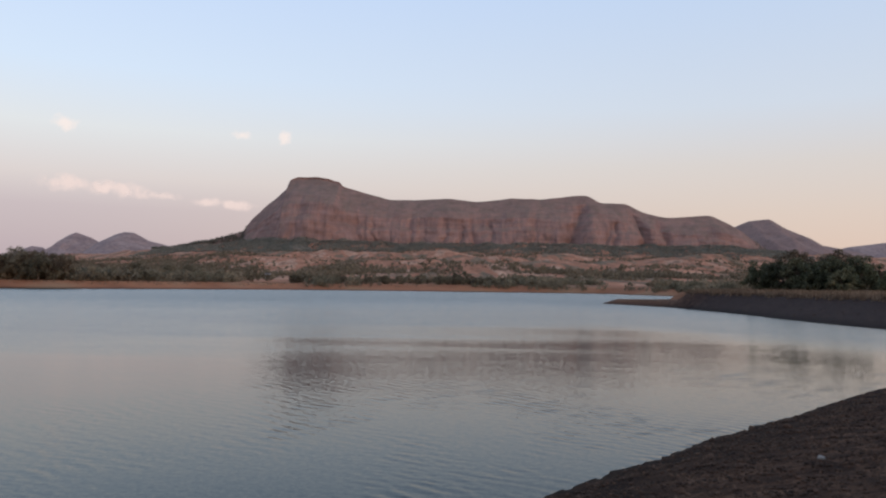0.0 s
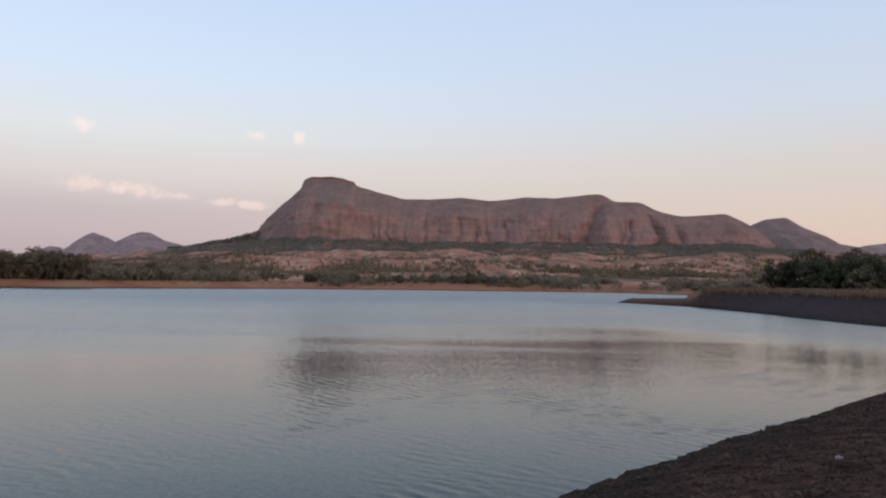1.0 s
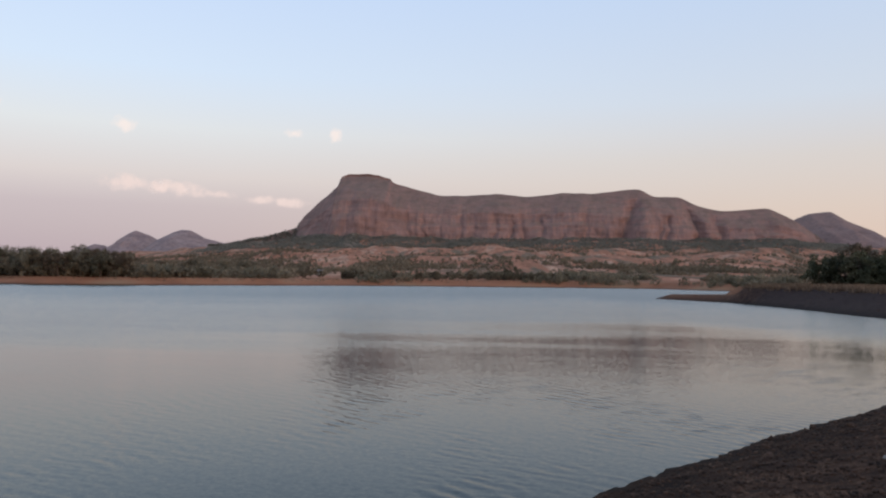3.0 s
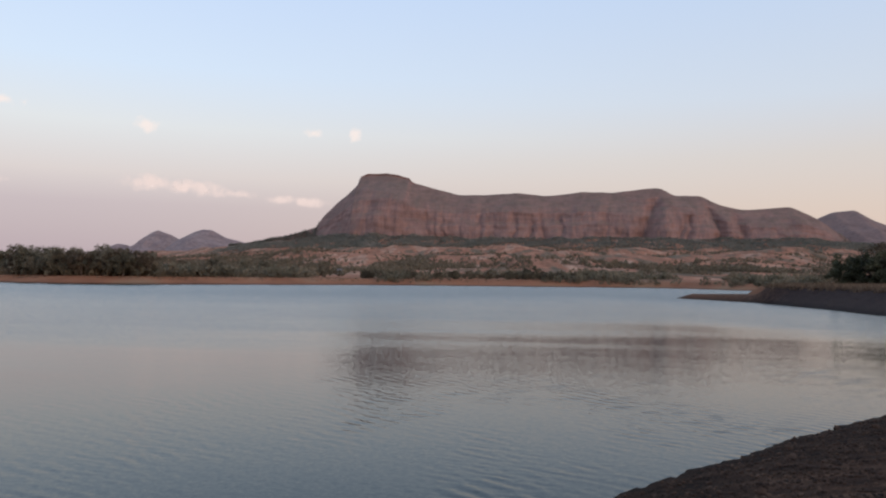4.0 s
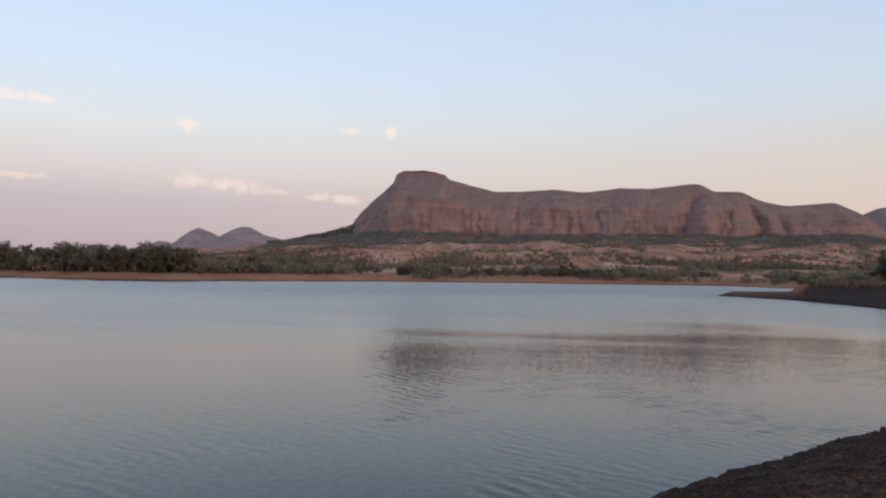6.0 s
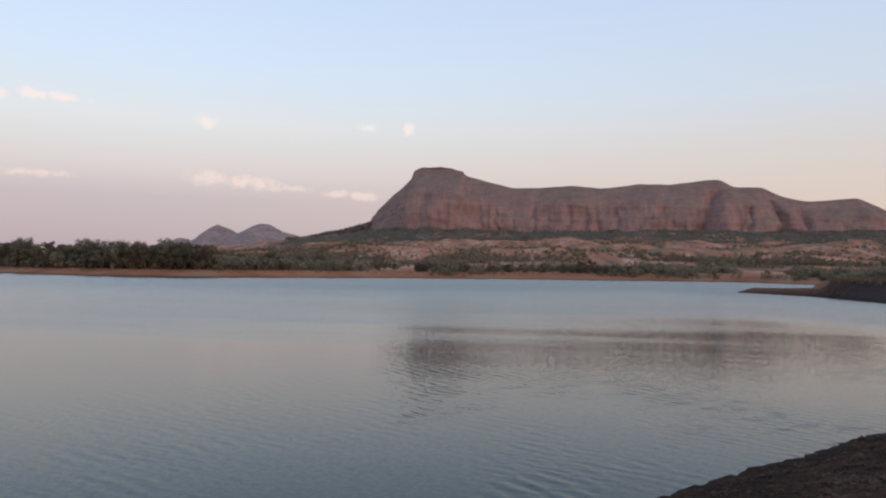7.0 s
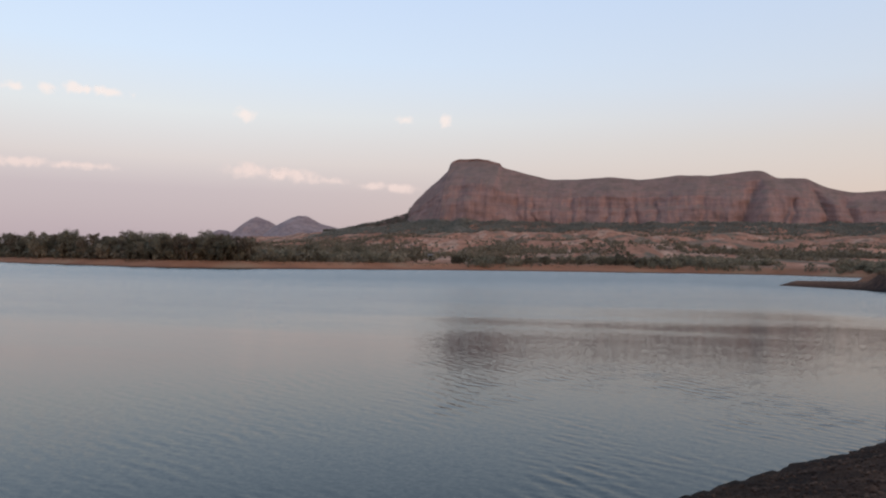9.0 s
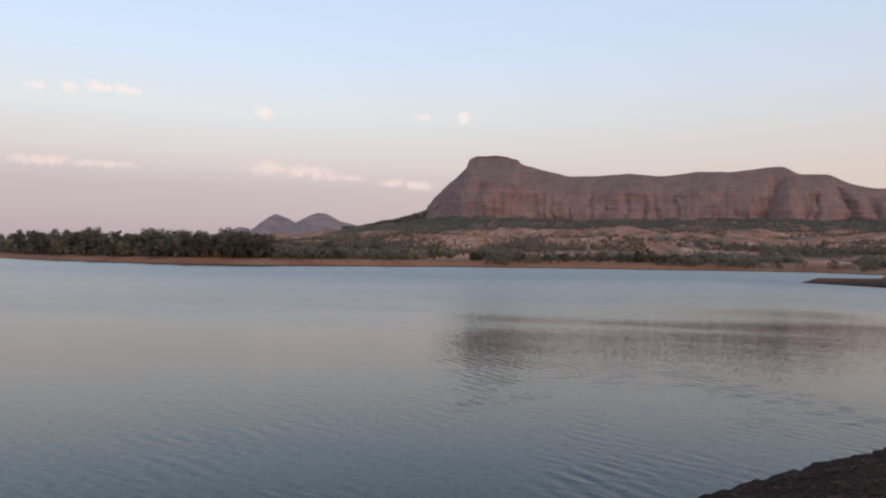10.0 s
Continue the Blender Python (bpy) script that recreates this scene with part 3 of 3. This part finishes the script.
def limb(bm, p, q, r0, r1, sides=6):
    p, q = Vector(p), Vector(q)
    turn = (q - p).to_track_quat("Z", "Y")
    rings = []
    for c, r in ((p, r0), (q, r1)):
        rings.append([bm.verts.new(c + turn @ Vector((r * math.cos(2 * math.pi * i / sides), r * math.sin(2 * math.pi * i / sides), 0))) for i in range(sides)])
    for i in range(sides):
        bm.faces.new((rings[0][i], rings[0][(i + 1) % sides], rings[1][(i + 1) % sides], rings[1][i]))
    bm.faces.new(rings[1])


def tree(seed, tall, spread, clumps, per, leaf, mat, label, low=.25, group="", branches=4):
    rng = np.random.default_rng(seed)
    root = new("tree")
    tagged(root, label, "tree", group)
    bm = bmesh.new()
    fork = tall * rng.uniform(.22, .34)
    r = tall * .028
    lean = Vector((rng.uniform(-.06, .06), rng.uniform(-.06, .06), 1)) * fork
    limb(bm, (0, 0, -.3), lean, r * 1.3, r)
    part("trunk", bm, M_BARK, root)
    centres, radii, tips = [], [], []
    for i in range(clumps):
        d = rng.normal(size=3)
        d *= rng.uniform(.25, 1) ** .5 / np.linalg.norm(d)
        mid_h = (1 + low) / 2 * tall * .92
        if d[2] < 0:
            d[:2] *= 1.1
        centres.append((d[0] * spread, d[1] * spread, mid_h + d[2] * (tall * .92 - mid_h)))
        radii.append(tall * rng.uniform(.09, .15))
    for i in range(branches):
        bm = bmesh.new()
        c = Vector(centres[i])
        mid = lean.lerp(c, .5) + Vector((0, 0, tall * .05))
        limb(bm, lean * .95, mid, r * .7, r * .45, 5)
        limb(bm, mid, c, r * .45, r * .12, 5)
        part("limb", bm, M_BARK, root)
    part("crown", leaf_mesh("crown", centres, radii, per, leaf, rng, corners=3 if branches == 4 else 4), mat, root)
    return root


def z_at(x, y):
    return float(height(np.array([x]), np.array([y]))[0])


rng0 = np.random.default_rng(4)

# the grove behind the bank on the near side
GROVE = [(46.8, 113, 5.1, 0), (48.3, 109, 5.4, 0), (49.5, 106, 5.4, 0), (51, 111, 6.9, 1), (52.5, 104, 5.6, 0), (56, 109.5, 6.6, 1), (55.5, 102, 5.4, 0), (57.5, 107, 4.7, 1), (57.6, 112, 6.6, 1), (60, 100, 3.3, 2),
         (63, 103, 3.6, 2), (66, 98, 4.0, 1), (69, 102, 4.6, 2), (51.5, 99, 3.6, 0), (48.5, 102, 3.2, 0), (56, 96, 3.2, 0), (61, 94, 3.0, 2), (66, 93, 3.2, 2), (72, 94, 4.0, 0), (61, 108, 3.7, 1), (64, 110, 3.7, 2)]
kinds = [(M_LEAF, "leafy dark green tree on the lake bank"), (M_LEAF_DRY, "thin brownish dry-season tree in the bank grove"), (M_LEAF_OLIVE, "bushy olive green tree in the bank grove")]
for i, (gx, gy, gh, kd) in enumerate(GROVE):
    mat, lab = kinds[kd]
    tr = tree(100 + i, gh, gh * (.5 if kd != 1 else .38), 60 if kd != 1 else 48, 130 if kd != 1 else 110, .125, mat, lab, low=.02 if kd != 1 else .25, group="grove on the bank", branches=7)
    tr.matrix_basis = pose(gx, gy, z_at(gx, gy), 0, 0, rng0.uniform(0, 360))

# trees along the far shore
bases = []
for i in range(7):
    tall = [8.5, 7.6, 9.2, 7.2, 8.2, 5.6, 4.4][i]
    bases.append(tree(200 + i, tall, tall * [.42, .5, .36, .55, .45, .62, .7][i], 38, 64, .185, M_LEAF_FAR if i != 4 else M_LEAF_DRY, ["green shore tree with an uneven crown", "broad leafy shore tree", "tall slim shore tree",
                 "round low shore tree", "dry brown-leaved shore tree", "low spreading shore bush tree", "small shore bush tree"][i], low=.06, group="trees along the far shore"))
free = list(bases)


def plant(x, y, k, s):
    m = pose(x, y, z_at(x, y) - .1, 0, 0, rng0.uniform(0, 360)) @ Matrix.Diagonal((s, s, s * rng0.uniform(.94, 1.08), 1))
    if bases[k] in free:
        free.remove(bases[k])
        bases[k].matrix_basis = m
    else:
        copy_thing(bases[k], m).matrix_basis = m


north = SHORE[20:31]
seg = np.linalg.norm(np.diff(north, axis=0), axis=1)
cum = np.concatenate([[0], np.cumsum(seg)])
made = 0
for a in np.arange(-46, -26.5, .52):
    r = np.arange(230, 620, .5)
    x, y = r * math.sin(radians(a)), r * math.cos(radians(a))
    i = int(np.argmax(shore_distance(x, y) > 10 + (made * 7) % 5))
    x, y = float(x[i]), float(y[i])
    plant(x, y, int(rng0.choice([0, 1, 3, 3, 4])), float(np.interp(a, [-46, -43, -40, -34, -27], [1.8, 1.55, 1.3, 1.1, 1.02])) * rng0.uniform(.85, 1.02))
    made += 1
while made < 285:
    s = rng0.uniform(0, cum[-1])
    bx, by = np.interp(s, cum, north[:, 0]), np.interp(s, cum, north[:, 1])
    a = math.degrees(math.atan2(bx, by))
    back = rng0.uniform(13, 20) if rng0.random() < .5 else rng0.uniform(16, 75)
    r = math.hypot(bx, by)
    x, y = bx * (1 + back / r), by * (1 + back / r)
    if a > -47 and float(shore_distance(np.array([x]), np.array([y]))[0]) < 9:
        continue
    woods = a < -17
    if a > -26 and rng0.random() < .72:
        continue
    k = int(rng0.choice([0, 1, 2, 3, 4, 5])) if woods else int(rng0.choice([3, 5, 6, 6]))
    grow = float(np.interp(a, [-46, -43, -40, -34, -27, -25, -17, -15], [1.8, 1.55, 1.3, 1.12, 1.06, .92, .82, .8]))
    plant(x, y, k, grow * (rng0.uniform(.8, 1.08) if woods else rng0.uniform(.7, 1.05)))
    made += 1


def scrub(name, label, points, sizes, per, seed, mat=M_SCRUB, leaf=.26):
    rng = np.random.default_rng(seed)
    c = np.array(points) + np.stack([np.zeros(len(sizes)), np.zeros(len(sizes)), np.array(sizes) * .42], 1)
    me = leaf_mesh(name, c, np.array(sizes) * .62, per, np.array(sizes) * leaf, rng, .8, 3)
    tagged(part(name, me, mat), label, "scrub", kind="stuff")


# scrub over the rising plain, thick in hollows and along field edges
def scatter(n, az0, az1, r0, r1, keep, size, seed):
    rng = np.random.default_rng(seed)
    a = np.radians(rng.uniform(az0, az1, n))
    r = np.sqrt(rng.uniform(r0 ** 2, r1 ** 2, n)) if r1 < 900 else rng.uniform(r0, r1, n)
    x, y = r * np.sin(a), r * np.cos(a)
    ok = (shore_distance(x, y) > np.where(x > -60, 3.6, 9.5)) & keep(x, y, rng)
    x, y = x[ok], y[ok]
    return np.stack([x, y, height(x, y)], 1), size[0] + (size[1] - size[0]) * rng.uniform(0, 1, len(x)) ** 1.7


p1, s1 = scatter(16000, -48, 40, 300, 900, lambda x, y, g: (fbm(x / 60, y / 150, 3, 31) + .12 * (y < 420) + .25 * (x < -120) + .5 * step(-12, -17, np.degrees(np.arctan2(x, y)))) > g.uniform(-.1, .6, len(x)), (1.4, 4.2), 1)
scrub("scrub", "dark green bushes scattered over the shore land", p1, s1, 32, 2, leaf=.19)
p3, s3 = scatter(26000, -47, -15, 200, 480, lambda x, y, g: (shore_distance(x, y) < np.interp(np.degrees(np.arctan2(x, y)), [-47, -27, -24, -15], [95, 80, 60, 40])) & (g.uniform(0, 1, len(x)) < np.interp(np.degrees(np.arctan2(x, y)), [-27, -23], [.9, .25])), (2.2, 5.2), 5)
scrub("undergrowth", "thick undergrowth of the shore wood", p3, s3, 30, 6, M_LEAF_FAR, .135)
p2, s2 = scatter(40000, -34, 34, 700, 2500, lambda x, y, g: (fbm(x / 95, y / 260, 4, 33) + .35 * step(3, -5, foothills(x, y)) - .2 * step(4, 12, foothills(x, y)) + .5 * step(2150, 2450, y) + .8 * step(-11, -17, np.degrees(np.arctan2(x, y)))) > g.uniform(-.05, .55, len(x)), (2.6, 7.0), 3)
scrub("scrub", "dry-season bushes dotted over red earth terraces", p2, s2, 10, 4, leaf=.25)
p4, s4 = scatter(15000, -13, 23, 240, 480, lambda x, y, g: (shore_distance(x, y) < 75) & (fbm(x / 17, y / 50, 3, 37) + .18 * step(20, 6, shore_distance(x, y)) > g.uniform(.12, .62, len(x))), (1.0, 4.2), 7)
scrub("thicket", "dark green thickets along the far waterline", p4, s4, 40, 8, M_LEAF_FAR, .13)

# the wooded belt on the talus under the cliffs
rngb = np.random.default_rng(9)
bx = rngb.uniform(-1050, 1250, 30000)
q = rngb.uniform(0, 1, len(bx)) ** .8
by = np.interp(bx, MESA_X, MESA_Y) - q * 340
bz = np.interp(bx, MESA_X, MESA_Z) - q ** .75 * 78
keep = fbm(bx / 90, by / 70, 4, 35) > rngb.uniform(-.9, .2, len(bx)) + .5 * step(.4, 1, q)
scrub("woods", "belt of dark scrub forest under the cliffs", np.stack([bx, by, np.maximum(bz, height(bx, by)) - 1], 1)[keep], rngb.uniform(4, 8, keep.sum()), 10, 10, M_WOODS)

pick = np.flatnonzero(((GX < -742) | (GX > 1170)).ravel() & (GY.ravel() < 2905))
pick = rngb.choice(pick, 1900, replace=False)
scrub("woods", "dark scrub on the low ends of the mesa", np.stack([GX.ravel()[pick], GY.ravel()[pick], GZ.ravel()[pick] - 2], 1), 3 + 7.5 * rngb.uniform(0, 1, 1900) ** 2, 16, 15, M_WOODS, .2)

# ---------- near bank: gravel, stones, grass ----------
def rock_template(seed, rough=.22):
    bm = bmesh.new()
    bmesh.ops.create_icosphere(bm, subdivisions=1, radius=1)
    r = random.Random(seed)
    for v in bm.verts:
        v.co *= 1 + r.uniform(-rough, rough)
        v.co.z *= .68
    co = np.array([v.co[:] for v in bm.verts])
    fc = np.array([[v.index for v in f.verts] for f in bm.faces])
    bm.free()
    return co, fc


ROCKS = [rock_template(s) for s in range(8)]


def pebbles(n, xr, yr, sizes, seed, keep):
    rng = np.random.default_rng(seed)
    x, y = rng.uniform(*xr, n), rng.uniform(*yr, n)
    d = shore_distance(x, y)
    ok = keep(x, y, d)
    x, y = x[ok], y[ok]
    z = height(x, y)
    s = rng.uniform(0, 1, len(x)) ** 2.5 * (sizes[1] - sizes[0]) + sizes[0]
    vs, fs, off = [], [], 0
    turn = rng.uniform(0, 6.28, len(x))
    kind = rng.integers(0, 8, len(x))
    for i in range(len(x)):
        co, fc = ROCKS[kind[i]]
        c, sn = math.cos(turn[i]), math.sin(turn[i])
        vs.append(np.stack([co[:, 0] * c - co[:, 1] * sn * .8, co[:, 0] * sn + co[:, 1] * c * .8, co[:, 2]], 1) * s[i] + [x[i], y[i], z[i] + s[i] * .25])
        fs.append(fc + off)
        off += len(co)
    return mesh_of("gravel", np.concatenate(vs), np.concatenate(fs))


tagged(part("gravel", pebbles(52000, (-1, 16), (7, 26), (.010, .040), 12, lambda x, y, d: (d > .22) & (d < 5.5) & (np.hypot(x, y) > 5)), M_STONE), "dark basalt gravel on the lake bank", "gravel", kind="stuff")
tagged(part("gravel", pebbles(4500, (20, 60), (45, 135), (.03, .10), 13, lambda x, y, d: (d > -.2) & (d < 9)), M_STONE), "dark stones covering the far bank slope", "gravel", kind="stuff")


def stone(x, y, s, seed, mat=M_STONE, label="dark angular basalt stone at the waterline"):
    bm = bmesh.new()
    bmesh.ops.create_icosphere(bm, subdivisions=3, radius=1)
    sv = seed * 7.31
    for v in bm.verts:
        d = noise.noise(v.co * 1.1 + Vector((sv, 0, 0))) * .55 + noise.noise(v.co * 2.7 + Vector((0, sv, 0))) * .22
        v.co *= 1 + d
        v.co.z *= .75
    for f in bm.faces:
        f.smooth = seed % 3 == 0
    bmesh.ops.scale(bm, vec=(s, s * .85, s), verts=bm.verts)
    ob = part("stone", bm, mat)
    ob.matrix_basis = pose(x, y, z_at(x, y) + s * .3, 0, 0, seed * 47)
    tagged(ob, label, "stone", "stones along the bank")


STONES = [(5.25, 15.0, .065), (6.6, 16.45, .075), (6.3, 16.05, .035), (5.95, 15.7, .03), (8.25, 18.0, .05), (3.3, 12.9, .03), (3.9, 13.55, .03), (2.2, 11.6, .025), (10.5, 20.3, .04), (12.0, 21.8, .045), (6.9, 15.4, .07), (4.8, 13.9, .05)]
for i, (x, y, s) in enumerate(STONES):
    stone(x, y, s, i + 1)
for i in range(46):
    t = rng0.uniform(0, 1)
    off = rng0.uniform(.7, 5)
    x, y = 1.4 + 12.4 * t + off * .72, 10.9 + 13.1 * t - off * .70
    stone(x, y, rng0.uniform(.03, .075), 20 + i, label="dark basalt stone lying on the gravel bank")
for i in range(4):
    t = rng0.uniform(.1, .9)
    off = rng0.uniform(2.5, 5)
    x, y = 1.4 + 12.4 * t + off * .72, 10.9 + 13.1 * t - off * .70
    stone(x, y, rng0.uniform(.022, .045), 80 + i, M_PALE, "small pale stone lying on the gravel bank")


def grass(name, label, n, box, keep, tall, seed, wide=.03):
    rng = np.random.default_rng(seed)
    x, y = rng.uniform(box[0], box[1], n), rng.uniform(box[2], box[3], n)
    ok = keep(x, y, shore_distance(x, y), rng)
    x, y = x[ok], y[ok]
    k = 7
    x, y = np.repeat(x, k) + rng.normal(0, .12, len(x) * k), np.repeat(y, k) + rng.normal(0, .12, len(y) * k)
    z = height(x, y) - .02
    h = rng.uniform(tall[0], tall[1], len(x))
    a = rng.uniform(0, 6.28, len(x))
    dx, dy = np.cos(a) * wide, np.sin(a) * wide
    lx, ly = rng.normal(0, .22, len(x)) * h, rng.normal(0, .22, len(x)) * h
    v = np.stack([np.stack([x - dx, y - dy, z], 1), np.stack([x + dx, y + dy, z], 1), np.stack([x + lx, y + ly, z + h], 1)], 1).reshape(-1, 3)
    tagged(part(name, mesh_of(name, v, np.arange(len(v)).reshape(-1, 3)), M_GRASS), label, "grass", kind="stuff")


grass("dry_grass", "dry brown grass along the top of the stony bank", 16000, (34, 75, 50, 125), lambda x, y, d, g: (d > 1.5) & (d < 30) & (height(x, y) > 1.9) & (fbm(x / 4, y / 4, 3, 90) > g.uniform(-.8, .3, len(x))), (.4, .85), 21, .05)
grass("shore_grass", "dry grass strip along the far shore", 34000, (-230, 60, 200, 310), lambda x, y, d, g: (d > 5.5) & (d < 16) & (fbm(x / 12, y / 12, 3, 91) > g.uniform(-.5, .5, len(x))), (.15, .45), 22, .07)


# ---------- huts among the trees ----------
def box(bm, x0, x1, y0, y1, z0, z1):
    v = [bm.verts.new(c) for c in [(x0, y0, z0), (x1, y0, z0), (x1, y1, z0), (x0, y1, z0), (x0, y0, z1), (x1, y0, z1), (x1, y1, z1), (x0, y1, z1)]]
    for f in [(0, 3, 2, 1), (4, 5, 6, 7), (0, 1, 5, 4), (1, 2, 6, 5), (2, 3, 7, 6), (3, 0, 4, 7)]:
        bm.faces.new([v[i] for i in f])


def hut(az, dist, w, tall, turn):
    x, y = dist * math.sin(radians(az)), dist * math.cos(radians(az))
    root = new("hut")
    root.matrix_basis = pose(x, y, z_at(x, y) - .1, 0, 0, turn)
    tagged(root, "small whitewashed farm hut with a tin roof among bushes", "hut", "huts on the far shore")
    bm = bmesh.new()
    box(bm, -w / 2, w / 2, -1.5, 1.5, 0, tall)
    part("wall", bm, M_WALL, root)
    bm = bmesh.new()
    for sgn in (-1, 1):
        a = [bm.verts.new(c) for c in [(-w / 2 - .3, sgn * 1.85, tall - .1), (w / 2 + .3, sgn * 1.85, tall - .1), (w / 2 + .3, 0, tall + .7), (-w / 2 - .3, 0, tall + .7)]]
        bm.faces.new(a if sgn < 0 else a[::-1])
    bmesh.ops.solidify(bm, geom=bm.faces[:], thickness=.06)
    part("roof", bm, M_ROOF, root)
    bm = bmesh.new()
    box(bm, -.45, .45, -1.56, -1.50, 0, 1.9)
    part("door", bm, M_DOOR, root)


hut(-12.8, 395, 3.4, 2.2, 20)
hut(-10.3, 385, 2.8, 2.1, -15)
hut(-23.1, 330, 2.8, 2.2, 10)
hut(-22.2, 345, 3.4, 2.3, 30)


# ---------- clouds ----------
def cloud_material(name, colour, dense, full):
    m = bpy.data.materials.new(name)
    m.use_nodes = True
    n, l = m.node_tree.nodes, m.node_tree.links
    n.clear()
    tc = n.new("ShaderNodeTexCoord")
    ln = n.new("ShaderNodeVectorMath")
    ln.operation = "LENGTH"
    fl = n.new("ShaderNodeVectorMath")
    fl.operation = "MULTIPLY"
    fl.inputs[1].default_value = (1, 0, 1)
    l.new(tc.outputs["Object"], fl.inputs[0])
    l.new(fl.outputs[0], ln.inputs[0])
    geo = n.new("ShaderNodeNewGeometry")
    t = node(n, "ShaderNodeTexNoise", Scale=.016, Detail=5.0, Roughness=.55)
    l.new(geo.outputs["Position"], t.inputs["Vector"])
    body = node(n, "ShaderNodeMapRange", From_Min=.05, From_Max=.95, To_Min=1.2, To_Max=0.0)
    l.new(ln.outputs["Value"], body.inputs["Value"])
    wisp = node(n, "ShaderNodeMapRange", From_Min=.32, From_Max=.68, To_Min=-.45, To_Max=.42)
    l.new(t.outputs["Fac"], wisp.inputs["Value"])
    ad = n.new("ShaderNodeMath")
    l.new(body.outputs[0], ad.inputs[0])
    l.new(wisp.outputs[0], ad.inputs[1])
    al = node(n, "ShaderNodeMapRange", From_Min=.06, From_Max=full, To_Min=0.0, To_Max=dense)
    al.interpolation_type = "SMOOTHSTEP"
    l.new(ad.outputs[0], al.inputs["Value"])
    # The pink evening light is emitted by the cloud itself, not received.
    em = node(n, "ShaderNodeEmission", Color=(*colour, 1), Strength=1.0)
    tr = n.new("ShaderNodeBsdfTransparent")
    mx = n.new("ShaderNodeMixShader")
    out = n.new("ShaderNodeOutputMaterial")
    l.new(al.outputs[0], mx.inputs[0])
    l.new(tr.outputs[0], mx.inputs[1])
    l.new(em.outputs[0], mx.inputs[2])
    l.new(mx.outputs[0], out.inputs[0])
    return m


M_CLOUD = cloud_material("thin_evening_cloud", (.92, .74, .685), .72, 1.15)
M_PUFF = cloud_material("bright_cloud_puff", (1.0, .86, .80), .72, 1.05)


def cloud(az, el, wide, tall, seed, dist=4600.0):
    """A thin puff; wide and tall in degrees."""
    bm = bmesh.new()
    bmesh.ops.create_icosphere(bm, subdivisions=4, radius=1)
    for v in bm.verts:
        v.co *= 1 + .12 * noise.noise(v.co * 2.3 + Vector((seed * 3.7, 0, 0)))
    bmesh.ops.delete(bm, geom=[v for v in bm.verts if v.co.y > .02], context="VERTS")
    ob = part("cloud", bm, M_CLOUD if el < 8 else M_PUFF)
    ob.data.polygons.foreach_set("use_smooth", np.ones(len(ob.data.polygons), bool))
    k = dist * math.pi / 180
    ob.matrix_basis = pose(dist * math.sin(radians(az)) * math.cos(radians(el)), dist * math.cos(radians(az)) * math.cos(radians(el)), 3 + dist * math.sin(radians(el)), 0, 0, -az) @ Matrix.Diagonal((1.25 * wide * k, .3 * tall * k, 1.35 * tall * k, 1))
    ob.visible_shadow = False
    tagged(ob, "thin pink evening cloud" if wide > 2 else "small pale pink puff of cloud", "cloud", "evening clouds")


for i, c in enumerate([(-41.4, 10.9, .8, .30), (-39.5, 11.0, .6, .45), (-37.7, 11.15, 1.2, .42), (-35.7, 11.1, 1.5, .36), (-26.5, 10.3, .9, .55), (-14.9, 10.4, .7, .40), (-11.85, 10.35, .5, .6),
                       (-26.3, 6.3, 1.9, .60), (-24.2, 6.12, 1.5, .5), (-22.6, 6.02, 1.7, .5), (-20.6, 5.8, 1.6, .34), (-17.3, 5.5, 1.5, .32), (-15.1, 5.4, 1.4, .36), (-41, 6.1, 2.6, .38), (-37.2, 6.1, 2.2, .28)]):
    cloud(*c, i)
